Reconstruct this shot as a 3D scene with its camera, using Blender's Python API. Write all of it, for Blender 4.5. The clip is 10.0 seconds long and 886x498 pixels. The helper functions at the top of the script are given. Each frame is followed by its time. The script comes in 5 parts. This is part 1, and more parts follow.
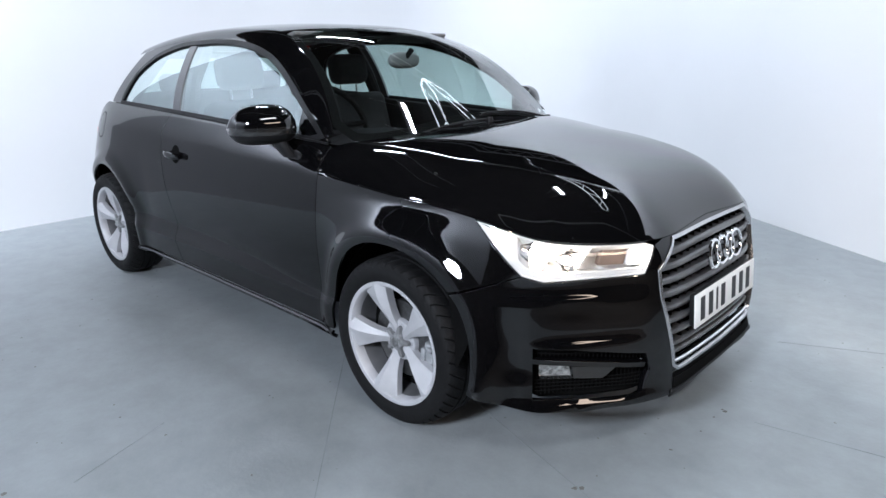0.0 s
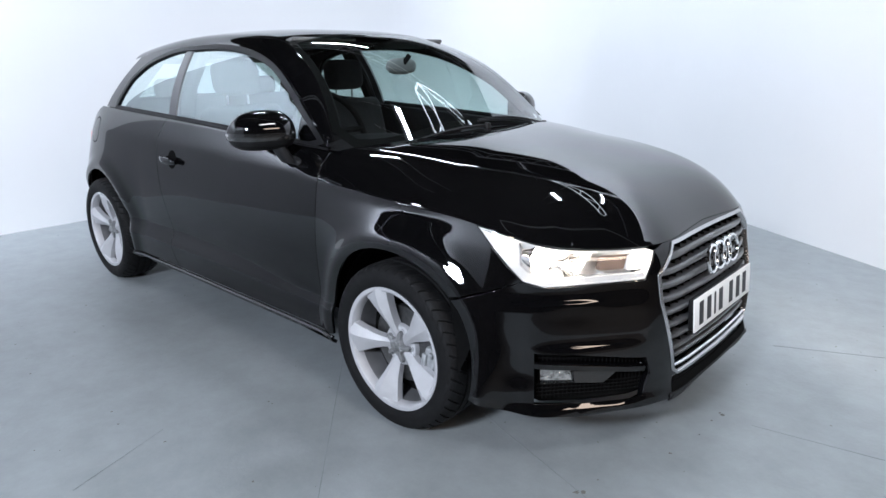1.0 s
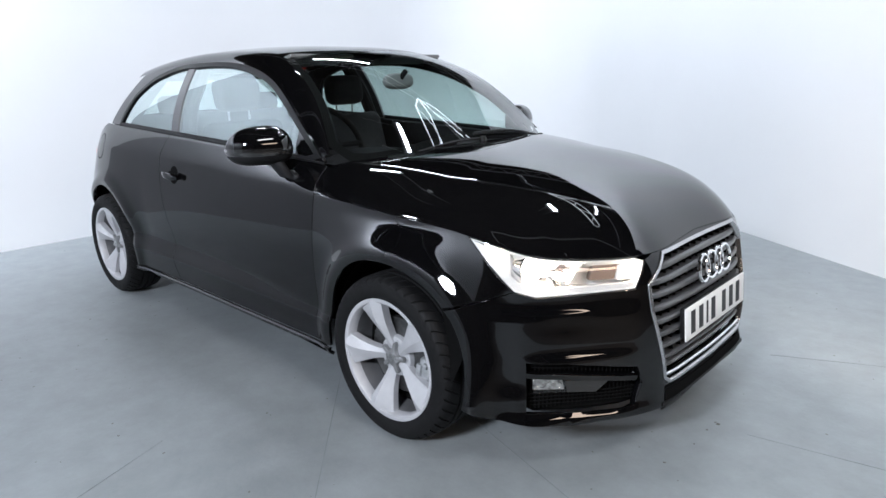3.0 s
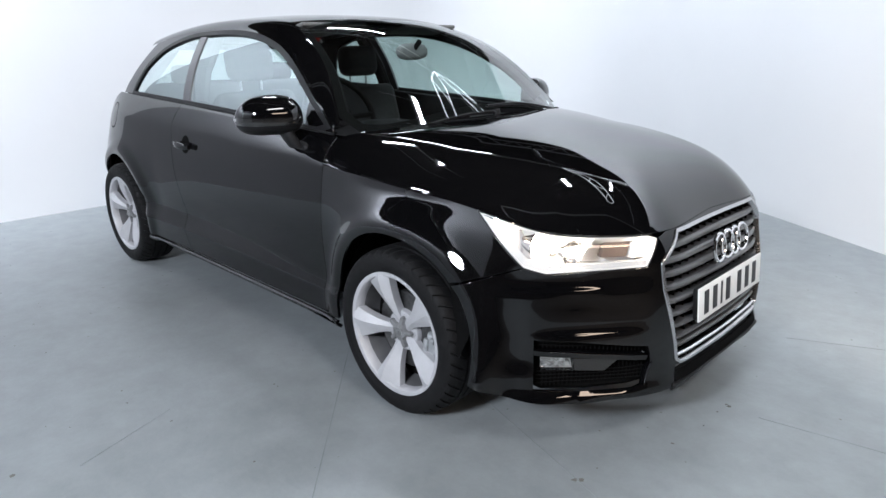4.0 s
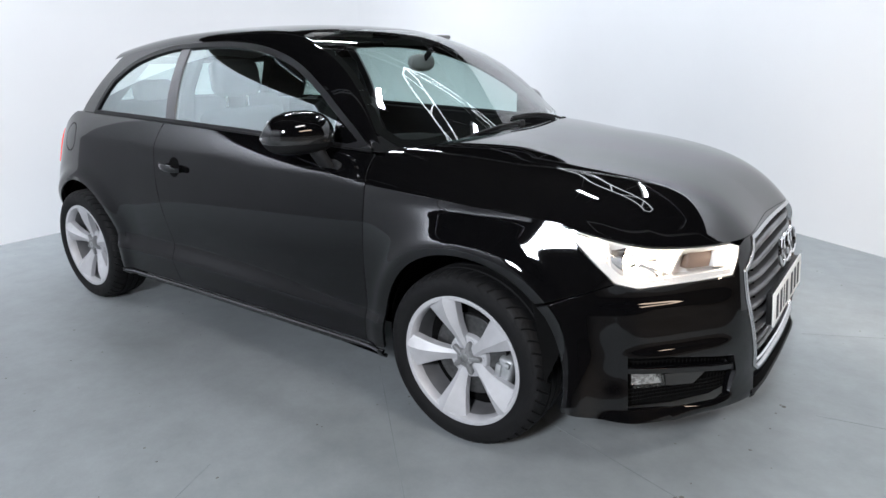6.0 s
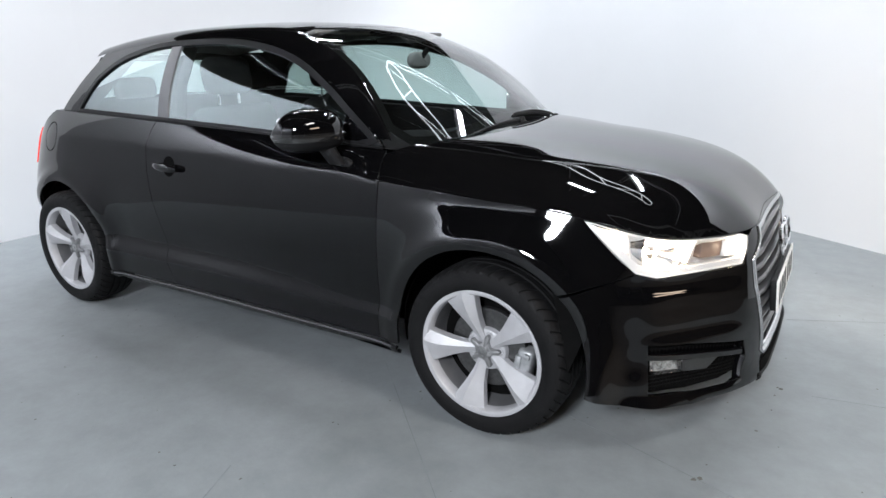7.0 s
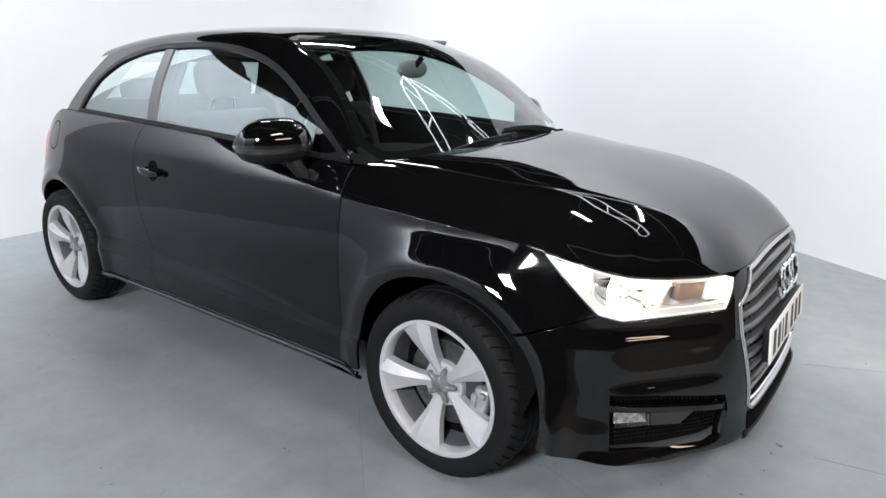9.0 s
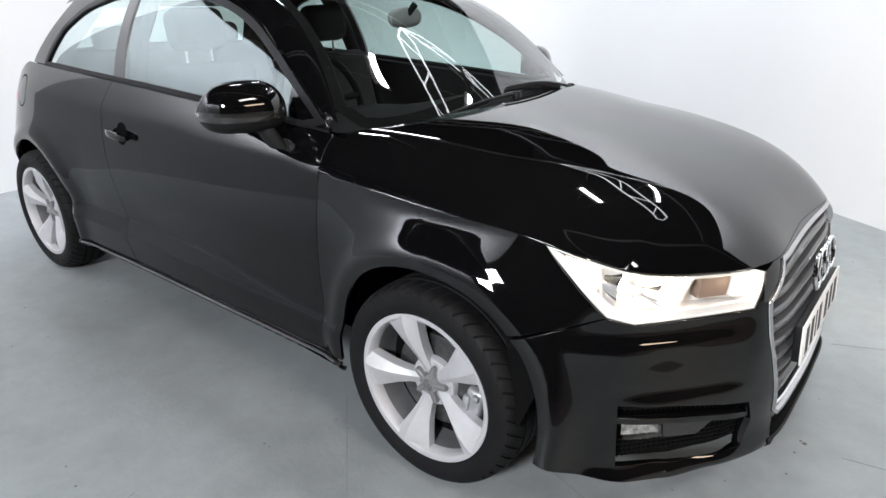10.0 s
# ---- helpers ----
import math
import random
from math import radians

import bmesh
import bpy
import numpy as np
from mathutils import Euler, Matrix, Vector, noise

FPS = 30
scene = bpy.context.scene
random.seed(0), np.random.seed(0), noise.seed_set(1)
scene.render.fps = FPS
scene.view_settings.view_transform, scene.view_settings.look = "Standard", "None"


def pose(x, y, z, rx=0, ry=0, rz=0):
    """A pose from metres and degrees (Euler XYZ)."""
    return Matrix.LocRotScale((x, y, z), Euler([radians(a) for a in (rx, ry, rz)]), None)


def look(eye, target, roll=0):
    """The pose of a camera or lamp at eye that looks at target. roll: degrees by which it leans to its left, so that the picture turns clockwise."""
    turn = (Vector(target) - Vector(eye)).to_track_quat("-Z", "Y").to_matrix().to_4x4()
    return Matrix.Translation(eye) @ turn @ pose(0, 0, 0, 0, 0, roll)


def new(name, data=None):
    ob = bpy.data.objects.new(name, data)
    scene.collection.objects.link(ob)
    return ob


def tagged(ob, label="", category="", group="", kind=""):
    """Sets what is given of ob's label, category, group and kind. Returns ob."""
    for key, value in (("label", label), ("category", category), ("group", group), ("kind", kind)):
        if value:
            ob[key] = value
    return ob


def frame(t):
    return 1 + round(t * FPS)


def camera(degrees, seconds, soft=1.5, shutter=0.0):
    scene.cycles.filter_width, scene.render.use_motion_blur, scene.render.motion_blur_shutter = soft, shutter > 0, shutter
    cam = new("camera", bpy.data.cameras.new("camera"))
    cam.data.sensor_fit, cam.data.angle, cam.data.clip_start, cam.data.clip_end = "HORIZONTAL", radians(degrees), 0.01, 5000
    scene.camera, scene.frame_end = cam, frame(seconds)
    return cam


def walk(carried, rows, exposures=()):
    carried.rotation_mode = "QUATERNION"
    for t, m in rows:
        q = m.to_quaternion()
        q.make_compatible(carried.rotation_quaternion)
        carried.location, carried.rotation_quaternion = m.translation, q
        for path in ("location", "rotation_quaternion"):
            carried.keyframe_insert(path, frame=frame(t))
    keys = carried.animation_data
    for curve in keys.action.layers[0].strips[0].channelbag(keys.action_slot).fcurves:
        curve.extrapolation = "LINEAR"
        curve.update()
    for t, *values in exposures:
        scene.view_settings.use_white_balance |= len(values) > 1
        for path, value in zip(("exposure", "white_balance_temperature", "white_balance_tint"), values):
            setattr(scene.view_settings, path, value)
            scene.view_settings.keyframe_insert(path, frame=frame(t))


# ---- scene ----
cam = camera(69.2, 10.0)
PATH = [
    (0, (1.527, -2.167, 1.259), (0.208, -0.782, 0.674), -0.7),
    (0.5, (1.514, -2.181, 1.261), (0.205, -0.785, 0.682), -0.5),
    (1, (1.505, -2.198, 1.265), (0.207, -0.788, 0.693), -0.5),
    (1.5, (1.505, -2.211, 1.268), (0.212, -0.79, 0.714), -0.5),
    (2, (1.519, -2.211, 1.268), (0.223, -0.788, 0.725), -0.6),
    (3.5, (1.569, -2.164, 1.268), (0.23, -0.781, 0.725), -1.0),
    (4, (1.556, -2.149, 1.250), (0.211, -0.797, 0.648), -0.5),
    (4.5, (1.435, -2.235, 1.259), (0.152, -0.804, 0.709), -0.3),
    (5, (1.308, -2.337, 1.243), (0.097, -0.849, 0.679), -1.0),
    (5.5, (1.199, -2.343, 1.251), (0.013, -0.837, 0.681), -1.3),
    (7, (0.937, -2.521, 1.255), (-0.089, -0.906, 0.672), -1.0),
    (7.5, (0.93, -2.542, 1.253), (-0.085, -0.92, 0.668), -1.4),
    (8, (0.977, -2.459, 1.250), (-0.052, -0.855, 0.643), -1.0),
    (8.5, (1.033, -2.335, 1.273), (-0.095, -0.794, 0.678), -0.5),
    (9, (1.088, -2.22, 1.276), (-0.073, -0.696, 0.705), 0.4),
    (9.5, (1.06, -2.115, 1.278), (-0.077, -0.61, 0.611), 0.7),
    (10, (0.98, -1.975, 1.324), (-0.174, -0.522, 0.577), 0.0),
]
walk(cam, [(t, look(eye, target, roll)) for t, eye, target, roll in PATH],
     exposures=[(0.0, 0.11, 5740, 10), (4.0, 0.10, 5960, 10), (5.2, 0.06, 6040, 10), (7.3, 0.11, 6180, 10), (8.3, 0.19, 6230, 10), (9.0, 0.17, 6290, 10), (10.0, 0.27, 6360, 10)])

# ---- world, lamps, exposure ----
scene.view_settings.exposure = 0.0
world = bpy.data.worlds.new("hall_world")
scene.world = world
world.use_nodes = True
world.node_tree.nodes["Background"].inputs[0].default_value = (0.9, 0.95, 1.0, 1)
world.node_tree.nodes["Background"].inputs[1].default_value = 0.02


def area_lamp(x, y, z, sx, sy, watts, colour=(0.97, 0.98, 1.0)):
    d = bpy.data.lights.new("panel_light", "AREA")
    d.shape, d.size, d.size_y, d.energy, d.color = "RECTANGLE", sx, sy, watts, colour
    ob = new("panel_light", d)
    ob.location = (x, y, z)
    return ob


# ceiling lights: place, size, watts, turn; studio lamps: place, size, watts, aim
LAMPS = [(0.55, 2.85, 5.0, 1.7, 0.085, 45, -55), (-0.2, 1.55, 5.0, 0.85, 0.07, 40, -37), (-3.95, 2.90, 5.0, 1.5, 0.05, 60, 31), (-3.3, 0.83, 5.0, 0.7, 0.05, 60, 50),
         # unseen warm lamps: one added to brighten nose and floor, one for bumper glints
         (4.3, -2.0, 5.6, 2.3, 0.9, 90, 90, (1.0, 0.90, 0.80)), (9.8, -2.3, 5.1, 3.6, 2.2, 260, 90, (1.0, 0.74, 0.52))]
# wall washers, unseen and added to brighten wall tops: ends in plan, side towards the wall, watts a metre
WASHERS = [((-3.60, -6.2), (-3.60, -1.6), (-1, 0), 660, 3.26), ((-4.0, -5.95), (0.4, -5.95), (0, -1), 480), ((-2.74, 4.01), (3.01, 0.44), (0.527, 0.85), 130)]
BOXES = [(1.12, -5.6, 3.08, 0.66, 0.62, 300, (0.0, 0.0, 0.6))]


# ---- materials ----
def mat(name, colour=(0.5, 0.5, 0.5), rough=0.5, metal=0.0, coat=0.0, spec=0.5, emit=0.0, emit_colour=None, trans=0.0, ior=1.45):
    m = bpy.data.materials.new(name)
    m.use_nodes = True
    b = m.node_tree.nodes["Principled BSDF"]
    b.inputs["Base Color"].default_value = (*colour, 1)
    b.inputs["Roughness"].default_value = rough
    b.inputs["Metallic"].default_value = metal
    b.inputs["Coat Weight"].default_value = coat
    b.inputs["Coat Roughness"].default_value = 0.02
    b.inputs["Specular IOR Level"].default_value = spec
    b.inputs["IOR"].default_value = ior
    b.inputs["Transmission Weight"].default_value = trans
    if emit:
        b.inputs["Emission Color"].default_value = (*(emit_colour or colour), 1)
        b.inputs["Emission Strength"].default_value = emit
    return m


def vary(m, scale, amount, bump=0.0, bump_scale=None, rough_amount=0.0, detail=6):
    """Adds two-scale noise to a material's colour, roughness and relief."""
    t = m.node_tree
    b = t.nodes["Principled BSDF"]
    co = t.nodes.new("ShaderNodeTexCoord")
    base = b.inputs["Base Color"].default_value[:]
    n1 = t.nodes.new("ShaderNodeTexNoise")
    n1.inputs["Scale"].default_value, n1.inputs["Detail"].default_value = scale, detail
    t.links.new(co.outputs["Object"], n1.inputs["Vector"])
    ramp = t.nodes.new("ShaderNodeMapRange")
    ramp.inputs["From Min"].default_value, ramp.inputs["From Max"].default_value = 0.3, 0.7
    ramp.inputs["To Min"].default_value, ramp.inputs["To Max"].default_value = 1 - amount, 1 + amount
    t.links.new(n1.outputs["Fac"], ramp.inputs["Value"])
    mul = t.nodes.new("ShaderNodeVectorMath")
    mul.operation = "SCALE"
    mul.inputs[0].default_value = base[:3]
    t.links.new(ramp.outputs["Result"], mul.inputs["Scale"])
    t.links.new(mul.outputs["Vector"], b.inputs["Base Color"])
    if rough_amount:
        r = t.nodes.new("ShaderNodeMapRange")
        v = b.inputs["Roughness"].default_value
        r.inputs["From Min"].default_value, r.inputs["From Max"].default_value = 0.3, 0.7
        r.inputs["To Min"].default_value, r.inputs["To Max"].default_value = v - rough_amount, v + rough_amount
        t.links.new(n1.outputs["Fac"], r.inputs["Value"])
        t.links.new(r.outputs["Result"], b.inputs["Roughness"])
    if bump:
        n2 = t.nodes.new("ShaderNodeTexNoise")
        n2.inputs["Scale"].default_value, n2.inputs["Detail"].default_value = bump_scale or scale * 20, 4
        t.links.new(co.outputs["Object"], n2.inputs["Vector"])
        bp = t.nodes.new("ShaderNodeBump")
        bp.inputs["Strength"].default_value, bp.inputs["Distance"].default_value = 1.0, bump
        t.links.new(n2.outputs["Fac"], bp.inputs["Height"])
        t.links.new(bp.outputs["Normal"], b.inputs["Normal"])
    return m


def glass_mat(name, tint, reflect=0.11, power=2.3, sheen=(1, 1, 1)):
    """Thin glazing: tinted see-through with a Fresnel gloss."""
    m = bpy.data.materials.new(name)
    m.use_nodes = True
    t = m.node_tree
    t.nodes.clear()
    out = t.nodes.new("ShaderNodeOutputMaterial")
    tr = t.nodes.new("ShaderNodeBsdfTransparent")
    tr.inputs[0].default_value = (*tint, 1)
    gl = t.nodes.new("ShaderNodeBsdfGlossy")
    gl.inputs["Roughness"].default_value = 0.0
    gl.inputs["Color"].default_value = (*sheen, 1)
    lw = t.nodes.new("ShaderNodeLayerWeight")
    lw.inputs["Blend"].default_value = 0.5
    pw = t.nodes.new("ShaderNodeMath")
    pw.operation = "POWER"
    pw.inputs[1].default_value = power
    t.links.new(lw.outputs["Facing"], pw.inputs[0])
    fr = t.nodes.new("ShaderNodeMapRange")
    fr.inputs["To Min"].default_value, fr.inputs["To Max"].default_value = reflect, 1.0
    t.links.new(pw.outputs[0], fr.inputs["Value"])
    mx = t.nodes.new("ShaderNodeMixShader")
    t.links.new(fr.outputs[0], mx.inputs[0])
    t.links.new(tr.outputs[0], mx.inputs[1])
    t.links.new(gl.outputs[0], mx.inputs[2])
    t.links.new(mx.outputs[0], out.inputs[0])
    return m


PAINT = mat("black_car_paint", (0.0022, 0.0022, 0.0025), 0.25, coat=1.0, spec=0.0)
PAINT.node_tree.nodes["Principled BSDF"].inputs["Coat IOR"].default_value = 1.53
PAINT.node_tree.nodes["Principled BSDF"].inputs["Coat Roughness"].default_value = 0.025


def side_paint():
    """The same paint with dimmed reflections put into its coat, blurred in uneven patches."""
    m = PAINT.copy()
    m.name = "black_car_paint_sides"
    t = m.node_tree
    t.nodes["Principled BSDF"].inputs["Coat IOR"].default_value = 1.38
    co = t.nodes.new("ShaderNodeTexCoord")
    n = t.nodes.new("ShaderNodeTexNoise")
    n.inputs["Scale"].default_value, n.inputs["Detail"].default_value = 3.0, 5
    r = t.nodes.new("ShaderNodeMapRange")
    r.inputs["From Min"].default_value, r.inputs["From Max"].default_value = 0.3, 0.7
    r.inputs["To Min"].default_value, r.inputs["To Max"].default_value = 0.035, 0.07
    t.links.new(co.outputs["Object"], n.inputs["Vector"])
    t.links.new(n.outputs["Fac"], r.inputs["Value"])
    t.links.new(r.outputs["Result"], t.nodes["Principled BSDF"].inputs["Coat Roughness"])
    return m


PAINT_SIDE = side_paint()
TRIM = vary(mat("black_plastic_trim", (0.009, 0.009, 0.0095), 0.5, spec=0.25), 60, 0.2, 0.0003, 700)
DARK = mat("dark_cavity", (0.004, 0.004, 0.004), 0.9, spec=0.05)
CHROME = mat("chrome", (0.82, 0.82, 0.83), 0.07, metal=1.0)
SATIN_CHROME = vary(mat("satin_chrome", (0.55, 0.55, 0.56), 0.24, metal=1.0), 40, 0.06)
SILL_GLINT = mat("sill_glint_grey", (0.07, 0.07, 0.075), 0.3, coat=0.5)
SATIN = mat("satin_dark_trim", (0.085, 0.086, 0.09), 0.3, metal=0.0, coat=0.3)
SEAL = mat("black_window_seal", (0.010, 0.010, 0.011), 0.45, spec=0.3)
ALLOY = vary(mat("silver_alloy_paint", (0.46, 0.46, 0.475), 0.48, metal=0.25), 30, 0.04)
RUBBER = vary(mat("tyre_rubber", (0.0058, 0.0058, 0.0062), 0.68, spec=0.2), 25, 0.25, 0.0004, 300, 0.08)
STEEL = vary(mat("brake_steel", (0.4, 0.4, 0.4), 0.35, metal=1.0), 80, 0.2)
GLASS = glass_mat("green_tinted_glass", (0.80, 0.90, 0.88), 0.065, 4.6)
SIDE_GLASS = glass_mat("green_side_glass", (0.76, 0.90, 0.87), 0.14, 1.3, (0.86, 0.97, 0.97))
LENS = glass_mat("clear_lamp_lens", (0.96, 0.96, 0.96), 0.05)
FABRIC = vary(mat("dark_grey_seat_fabric", (0.007, 0.007, 0.0075), 0.9), 40, 0.3, 0.0006, 900)
CABIN = vary(mat("black_cabin_plastic", (0.0065, 0.0065, 0.007), 0.8, spec=0.1), 50, 0.2, 0.0003, 800)
WHITE_WALL = vary(mat("white_wall_paint", (0.77, 0.78, 0.79), 0.75, spec=0.3), 0.8, 0.02, 0.0006, 120)
# white walls toned grey: their dim light is put into the colour
DIM_WALL = vary(mat("dimmed_wall_grey", (0.33, 0.335, 0.35), 0.75, spec=0.3), 0.8, 0.03, 0.0006, 120)
ROOF_DARK = vary(mat("dark_roof_sheeting", (0.036, 0.030, 0.024), 0.8), 1.5, 0.3, 0.004, 8)
WHITE_STEEL = vary(mat("white_painted_steel", (0.75, 0.75, 0.74), 0.5), 5, 0.06)
LIT = mat("lit_diffuser", (1, 1, 1), 0.5, emit=14.0, emit_colour=(1.0, 0.98, 0.95))
WARM_LIT = mat("lit_warm_diffuser", (1, 1, 1), 0.5, emit=3.6, emit_colour=(1.0, 0.80, 0.66))
TUBE = mat("lit_led_tube", (1, 1, 1), 0.5, emit=8.0, emit_colour=(0.96, 0.98, 1.0))
BULB = mat("lit_headlamp_bulb", (1, 1, 1), 0.5, emit=120.0, emit_colour=(1.0, 0.82, 0.62))
AMBER = mat("bronze_tinted_plastic", (0.17, 0.125, 0.10), 0.3, coat=0.5)
RED = mat("red_lamp_lens", (0.45, 0.02, 0.02), 0.12, coat=0.6, emit=0.8, emit_colour=(1.0, 0.08, 0.05))
PLATE = vary(mat("white_number_plate", (0.86, 0.86, 0.83), 0.35), 30, 0.03)
INK = mat("black_ink", (0.01, 0.01, 0.01), 0.5)


def floor_material():
    """Grey-green painted concrete: cloudy wear, fine specks, soft sheen."""
    m = vary(mat("grey_painted_floor", (0.230, 0.250, 0.257), 0.46), 0.9, 0.13, 0.0006, 60, 0.12, detail=10)
    t = m.node_tree
    b = t.nodes["Principled BSDF"]
    src = b.inputs["Base Color"].links[0].from_socket
    co = t.nodes["Texture Coordinate"]
    fine = t.nodes.new("ShaderNodeTexNoise")
    fine.inputs["Scale"].default_value, fine.inputs["Detail"].default_value = 7.0, 9
    fine.inputs["Roughness"].default_value = 0.7
    t.links.new(co.outputs["Object"], fine.inputs["Vector"])
    r = t.nodes.new("ShaderNodeMapRange")
    r.inputs["From Min"].default_value, r.inputs["From Max"].default_value = 0.35, 0.65
    r.inputs["To Min"].default_value, r.inputs["To Max"].default_value = 0.90, 1.08
    t.links.new(fine.outputs["Fac"], r.inputs["Value"])
    mul = t.nodes.new("ShaderNodeVectorMath")
    mul.operation = "SCALE"
    t.links.new(src, mul.inputs[0])
    t.links.new(r.outputs["Result"], mul.inputs["Scale"])
    t.links.new(mul.outputs["Vector"], b.inputs["Base Color"])
    return m


FLOOR = floor_material()
HALL_FLOOR = vary(mat('dark_unseen_floor', (0.06, 0.057, 0.053), 0.6), 0.7, 0.25, 0.001, 40)
JOINT = vary(mat('joint_dirt', (0.186, 0.203, 0.209), 0.7), 5, 0.25)
SPECK = vary(mat('dark_dust', (0.12, 0.115, 0.105), 0.9), 9, 0.5)
JOINT_WALL = mat('wall_joint_paint', (0.775, 0.785, 0.795), 0.8)


# ---- mesh helpers ----
def mesh_object(name, verts, faces, material, parent=None, label="", smooth=True, normals=None):
    me = bpy.data.meshes.new(name)
    me.from_pydata([tuple(v) for v in verts], [], [tuple(f) for f in faces])
    if smooth:
        me.polygons.foreach_set("use_smooth", [True] * len(me.polygons))
    me.update()
    if normals is not None:
        me.normals_split_custom_set_from_vertices([tuple(n) for n in normals])
    me.materials.append(material)
    ob = new(name, me)
    if parent is not None:
        ob.parent = parent
    if label:
        ob["label"] = label
    return ob


def part(name, bm, material, parent=None, label="", smooth_angle=35):
    """Links a bmesh as one mesh object under a thing or a part."""
    me = bpy.data.meshes.new(name)
    bmesh.ops.recalc_face_normals(bm, faces=bm.faces)
    for f in bm.faces:
        f.smooth = smooth_angle > 0
    for e in bm.edges:
        if len(e.link_faces) == 2 and e.calc_face_angle(0) > radians(smooth_angle):
            e.smooth = False
    bm.to_mesh(me)
    bm.free()
    me.materials.append(material)
    ob = new(name, me)
    if parent is not None:
        ob.parent = parent
    if label:
        ob["label"] = label
    return ob


def box_bm(sx, sy, sz, at=(0, 0, 0), bevel=0.0, turn=None, bm=None, seg=2):
    own = bmesh.new()
    bmesh.ops.create_cube(own, size=1)
    bmesh.ops.scale(own, vec=(sx, sy, sz), verts=own.verts)
    if bevel:
        bmesh.ops.bevel(own, geom=own.edges[:], offset=bevel, segments=seg, affect="EDGES", profile=0.5)
    if turn is not None:
        bmesh.ops.transform(own, matrix=turn, verts=own.verts)
    bmesh.ops.translate(own, vec=at, verts=own.verts)
    if bm is None:
        return own
    me = bpy.data.meshes.new("tmp")
    own.to_mesh(me)
    own.free()
    bm.from_mesh(me)
    bpy.data.meshes.remove(me)
    return bm


def lathe_bm(profile, n=48, axis="Y", closed=False):
    """Turns (radius, height) pairs round an axis."""
    bm = bmesh.new()
    rings = []
    for r, h in profile:
        ring = []
        for k in range(n):
            a = 2 * math.pi * k / n
            c, s = r * math.cos(a), r * math.sin(a)
            ring.append(bm.verts.new((c, h, s) if axis == "Y" else (c, s, h)))
        rings.append(ring)
    pairs = list(zip(rings, rings[1:])) + ([(rings[-1], rings[0])] if closed else [])
    for a, b in pairs:
        for k in range(n):
            bm.faces.new((a[k], a[(k + 1) % n], b[(k + 1) % n], b[k]))
    return bm


def tube_bm(points, radius, n=8, close=False, bm=None):
    """A round bar along a line of points."""
    bm = bm or bmesh.new()
    pts = [Vector(p) for p in points]
    rings = []
    m = len(pts)
    up = None
    for i, p in enumerate(pts):
        a, b = (pts[i - 1], pts[(i + 1) % m]) if close else (pts[max(i - 1, 0)], pts[min(i + 1, m - 1)])
        d = (b - a).normalized()
        if up is None:
            up = d.orthogonal().normalized()
        side = d.cross(up)
        side = side.normalized() if side.length > 1e-6 else d.orthogonal().normalized()
        up = side.cross(d).normalized()
        r = radius(i / (m - 1)) if callable(radius) else radius
        rings.append([bm.verts.new(p + (side * math.cos(2 * math.pi * k / n) + up * math.sin(2 * math.pi * k / n)) * r) for k in range(n)])
    for i in range(m if close else m - 1):
        a, b = rings[i], rings[(i + 1) % m]
        for k in range(n):
            bm.faces.new((a[k], a[(k + 1) % n], b[(k + 1) % n], b[k]))
    if not close:
        bm.faces.new(rings[0])
        bm.faces.new(rings[-1][::-1])
    return bm


def thing(name, label, category, at=(0, 0, 0), group=""):
    ob = new(name)
    ob.location = at
    ob.empty_display_size = 0.1
    return tagged(ob, label, category, group)

# ---- the studio: white walls on two sides with a rounded corner, grey floor, dark hall round it ----
WALL_TOP = 3.36
ROOF_Z = 6.6
CORNER, NORTH_END = Vector((-4.15, 5.53)), Vector((3.5, 0.79))


def ribbon_wall(name, line, label, material, height, thick=0.15):
    """A wall along plan points, with its thickness to the left of the way."""
    bm = bmesh.new()
    n = len(line)
    outer = []
    for i, p in enumerate(line):
        d = (line[min(i + 1, n - 1)] - line[max(i - 1, 0)]).normalized()
        outer.append(p + Vector((-d.y, d.x)) * thick)
    rows = [[bm.verts.new((q.x, q.y, z)) for q, z in ((a, 0), (a, height), (b, height), (b, 0))] for a, b in zip(line, outer)]
    for r0, r1 in zip(rows, rows[1:]):
        for k in range(4):
            bm.faces.new((r0[k], r0[(k + 1) % 4], r1[(k + 1) % 4], r1[k]))
    bm.faces.new(rows[0])
    bm.faces.new(rows[-1][::-1])
    return tagged(part(name, bm, material, None, smooth_angle=35), label, "wall", kind="structure")


def slab_bm(corners, z0, z1):
    bm = bmesh.new()
    lo, hi = ([bm.verts.new((x, y, z)) for x, y in corners] for z in (z0, z1))
    bm.faces.new(hi)
    bm.faces.new(lo[::-1])
    for k in range(len(corners)):
        j = (k + 1) % len(corners)
        bm.faces.new((lo[k], lo[j], hi[j], hi[k]))
    return bm


# the floor paint ends on a slanting line; dark colour beyond stands for unlit floor
floor = tagged(part("floor", slab_bm(((2.5, -1.2), (3.9, 0.55), (3.9, 9.4), (-7.5, 9.4), (-7.5, -6.65), (2.3, -6.65)), -0.05, 0.0), FLOOR, smooth_angle=0), "grey painted concrete floor, scuffed with fine joints", "floor", kind="structure")
_dir = (NORTH_END - CORNER).normalized()
_turn = math.pi / 2 - math.atan2(_dir.y, _dir.x)
_R = 1.3
_L = _R * math.tan(_turn / 2)
_c = Vector((CORNER.x + _R, CORNER.y - _L))
bend = [_c + Vector((math.cos(a), math.sin(a))) * _R for a in np.linspace(math.pi, math.pi - _turn, 25).tolist()]
ribbon_wall("wall_west", [Vector((-4.15, -1.35)), bend[0]], "plain white painted studio wall", WHITE_WALL, 3.0)
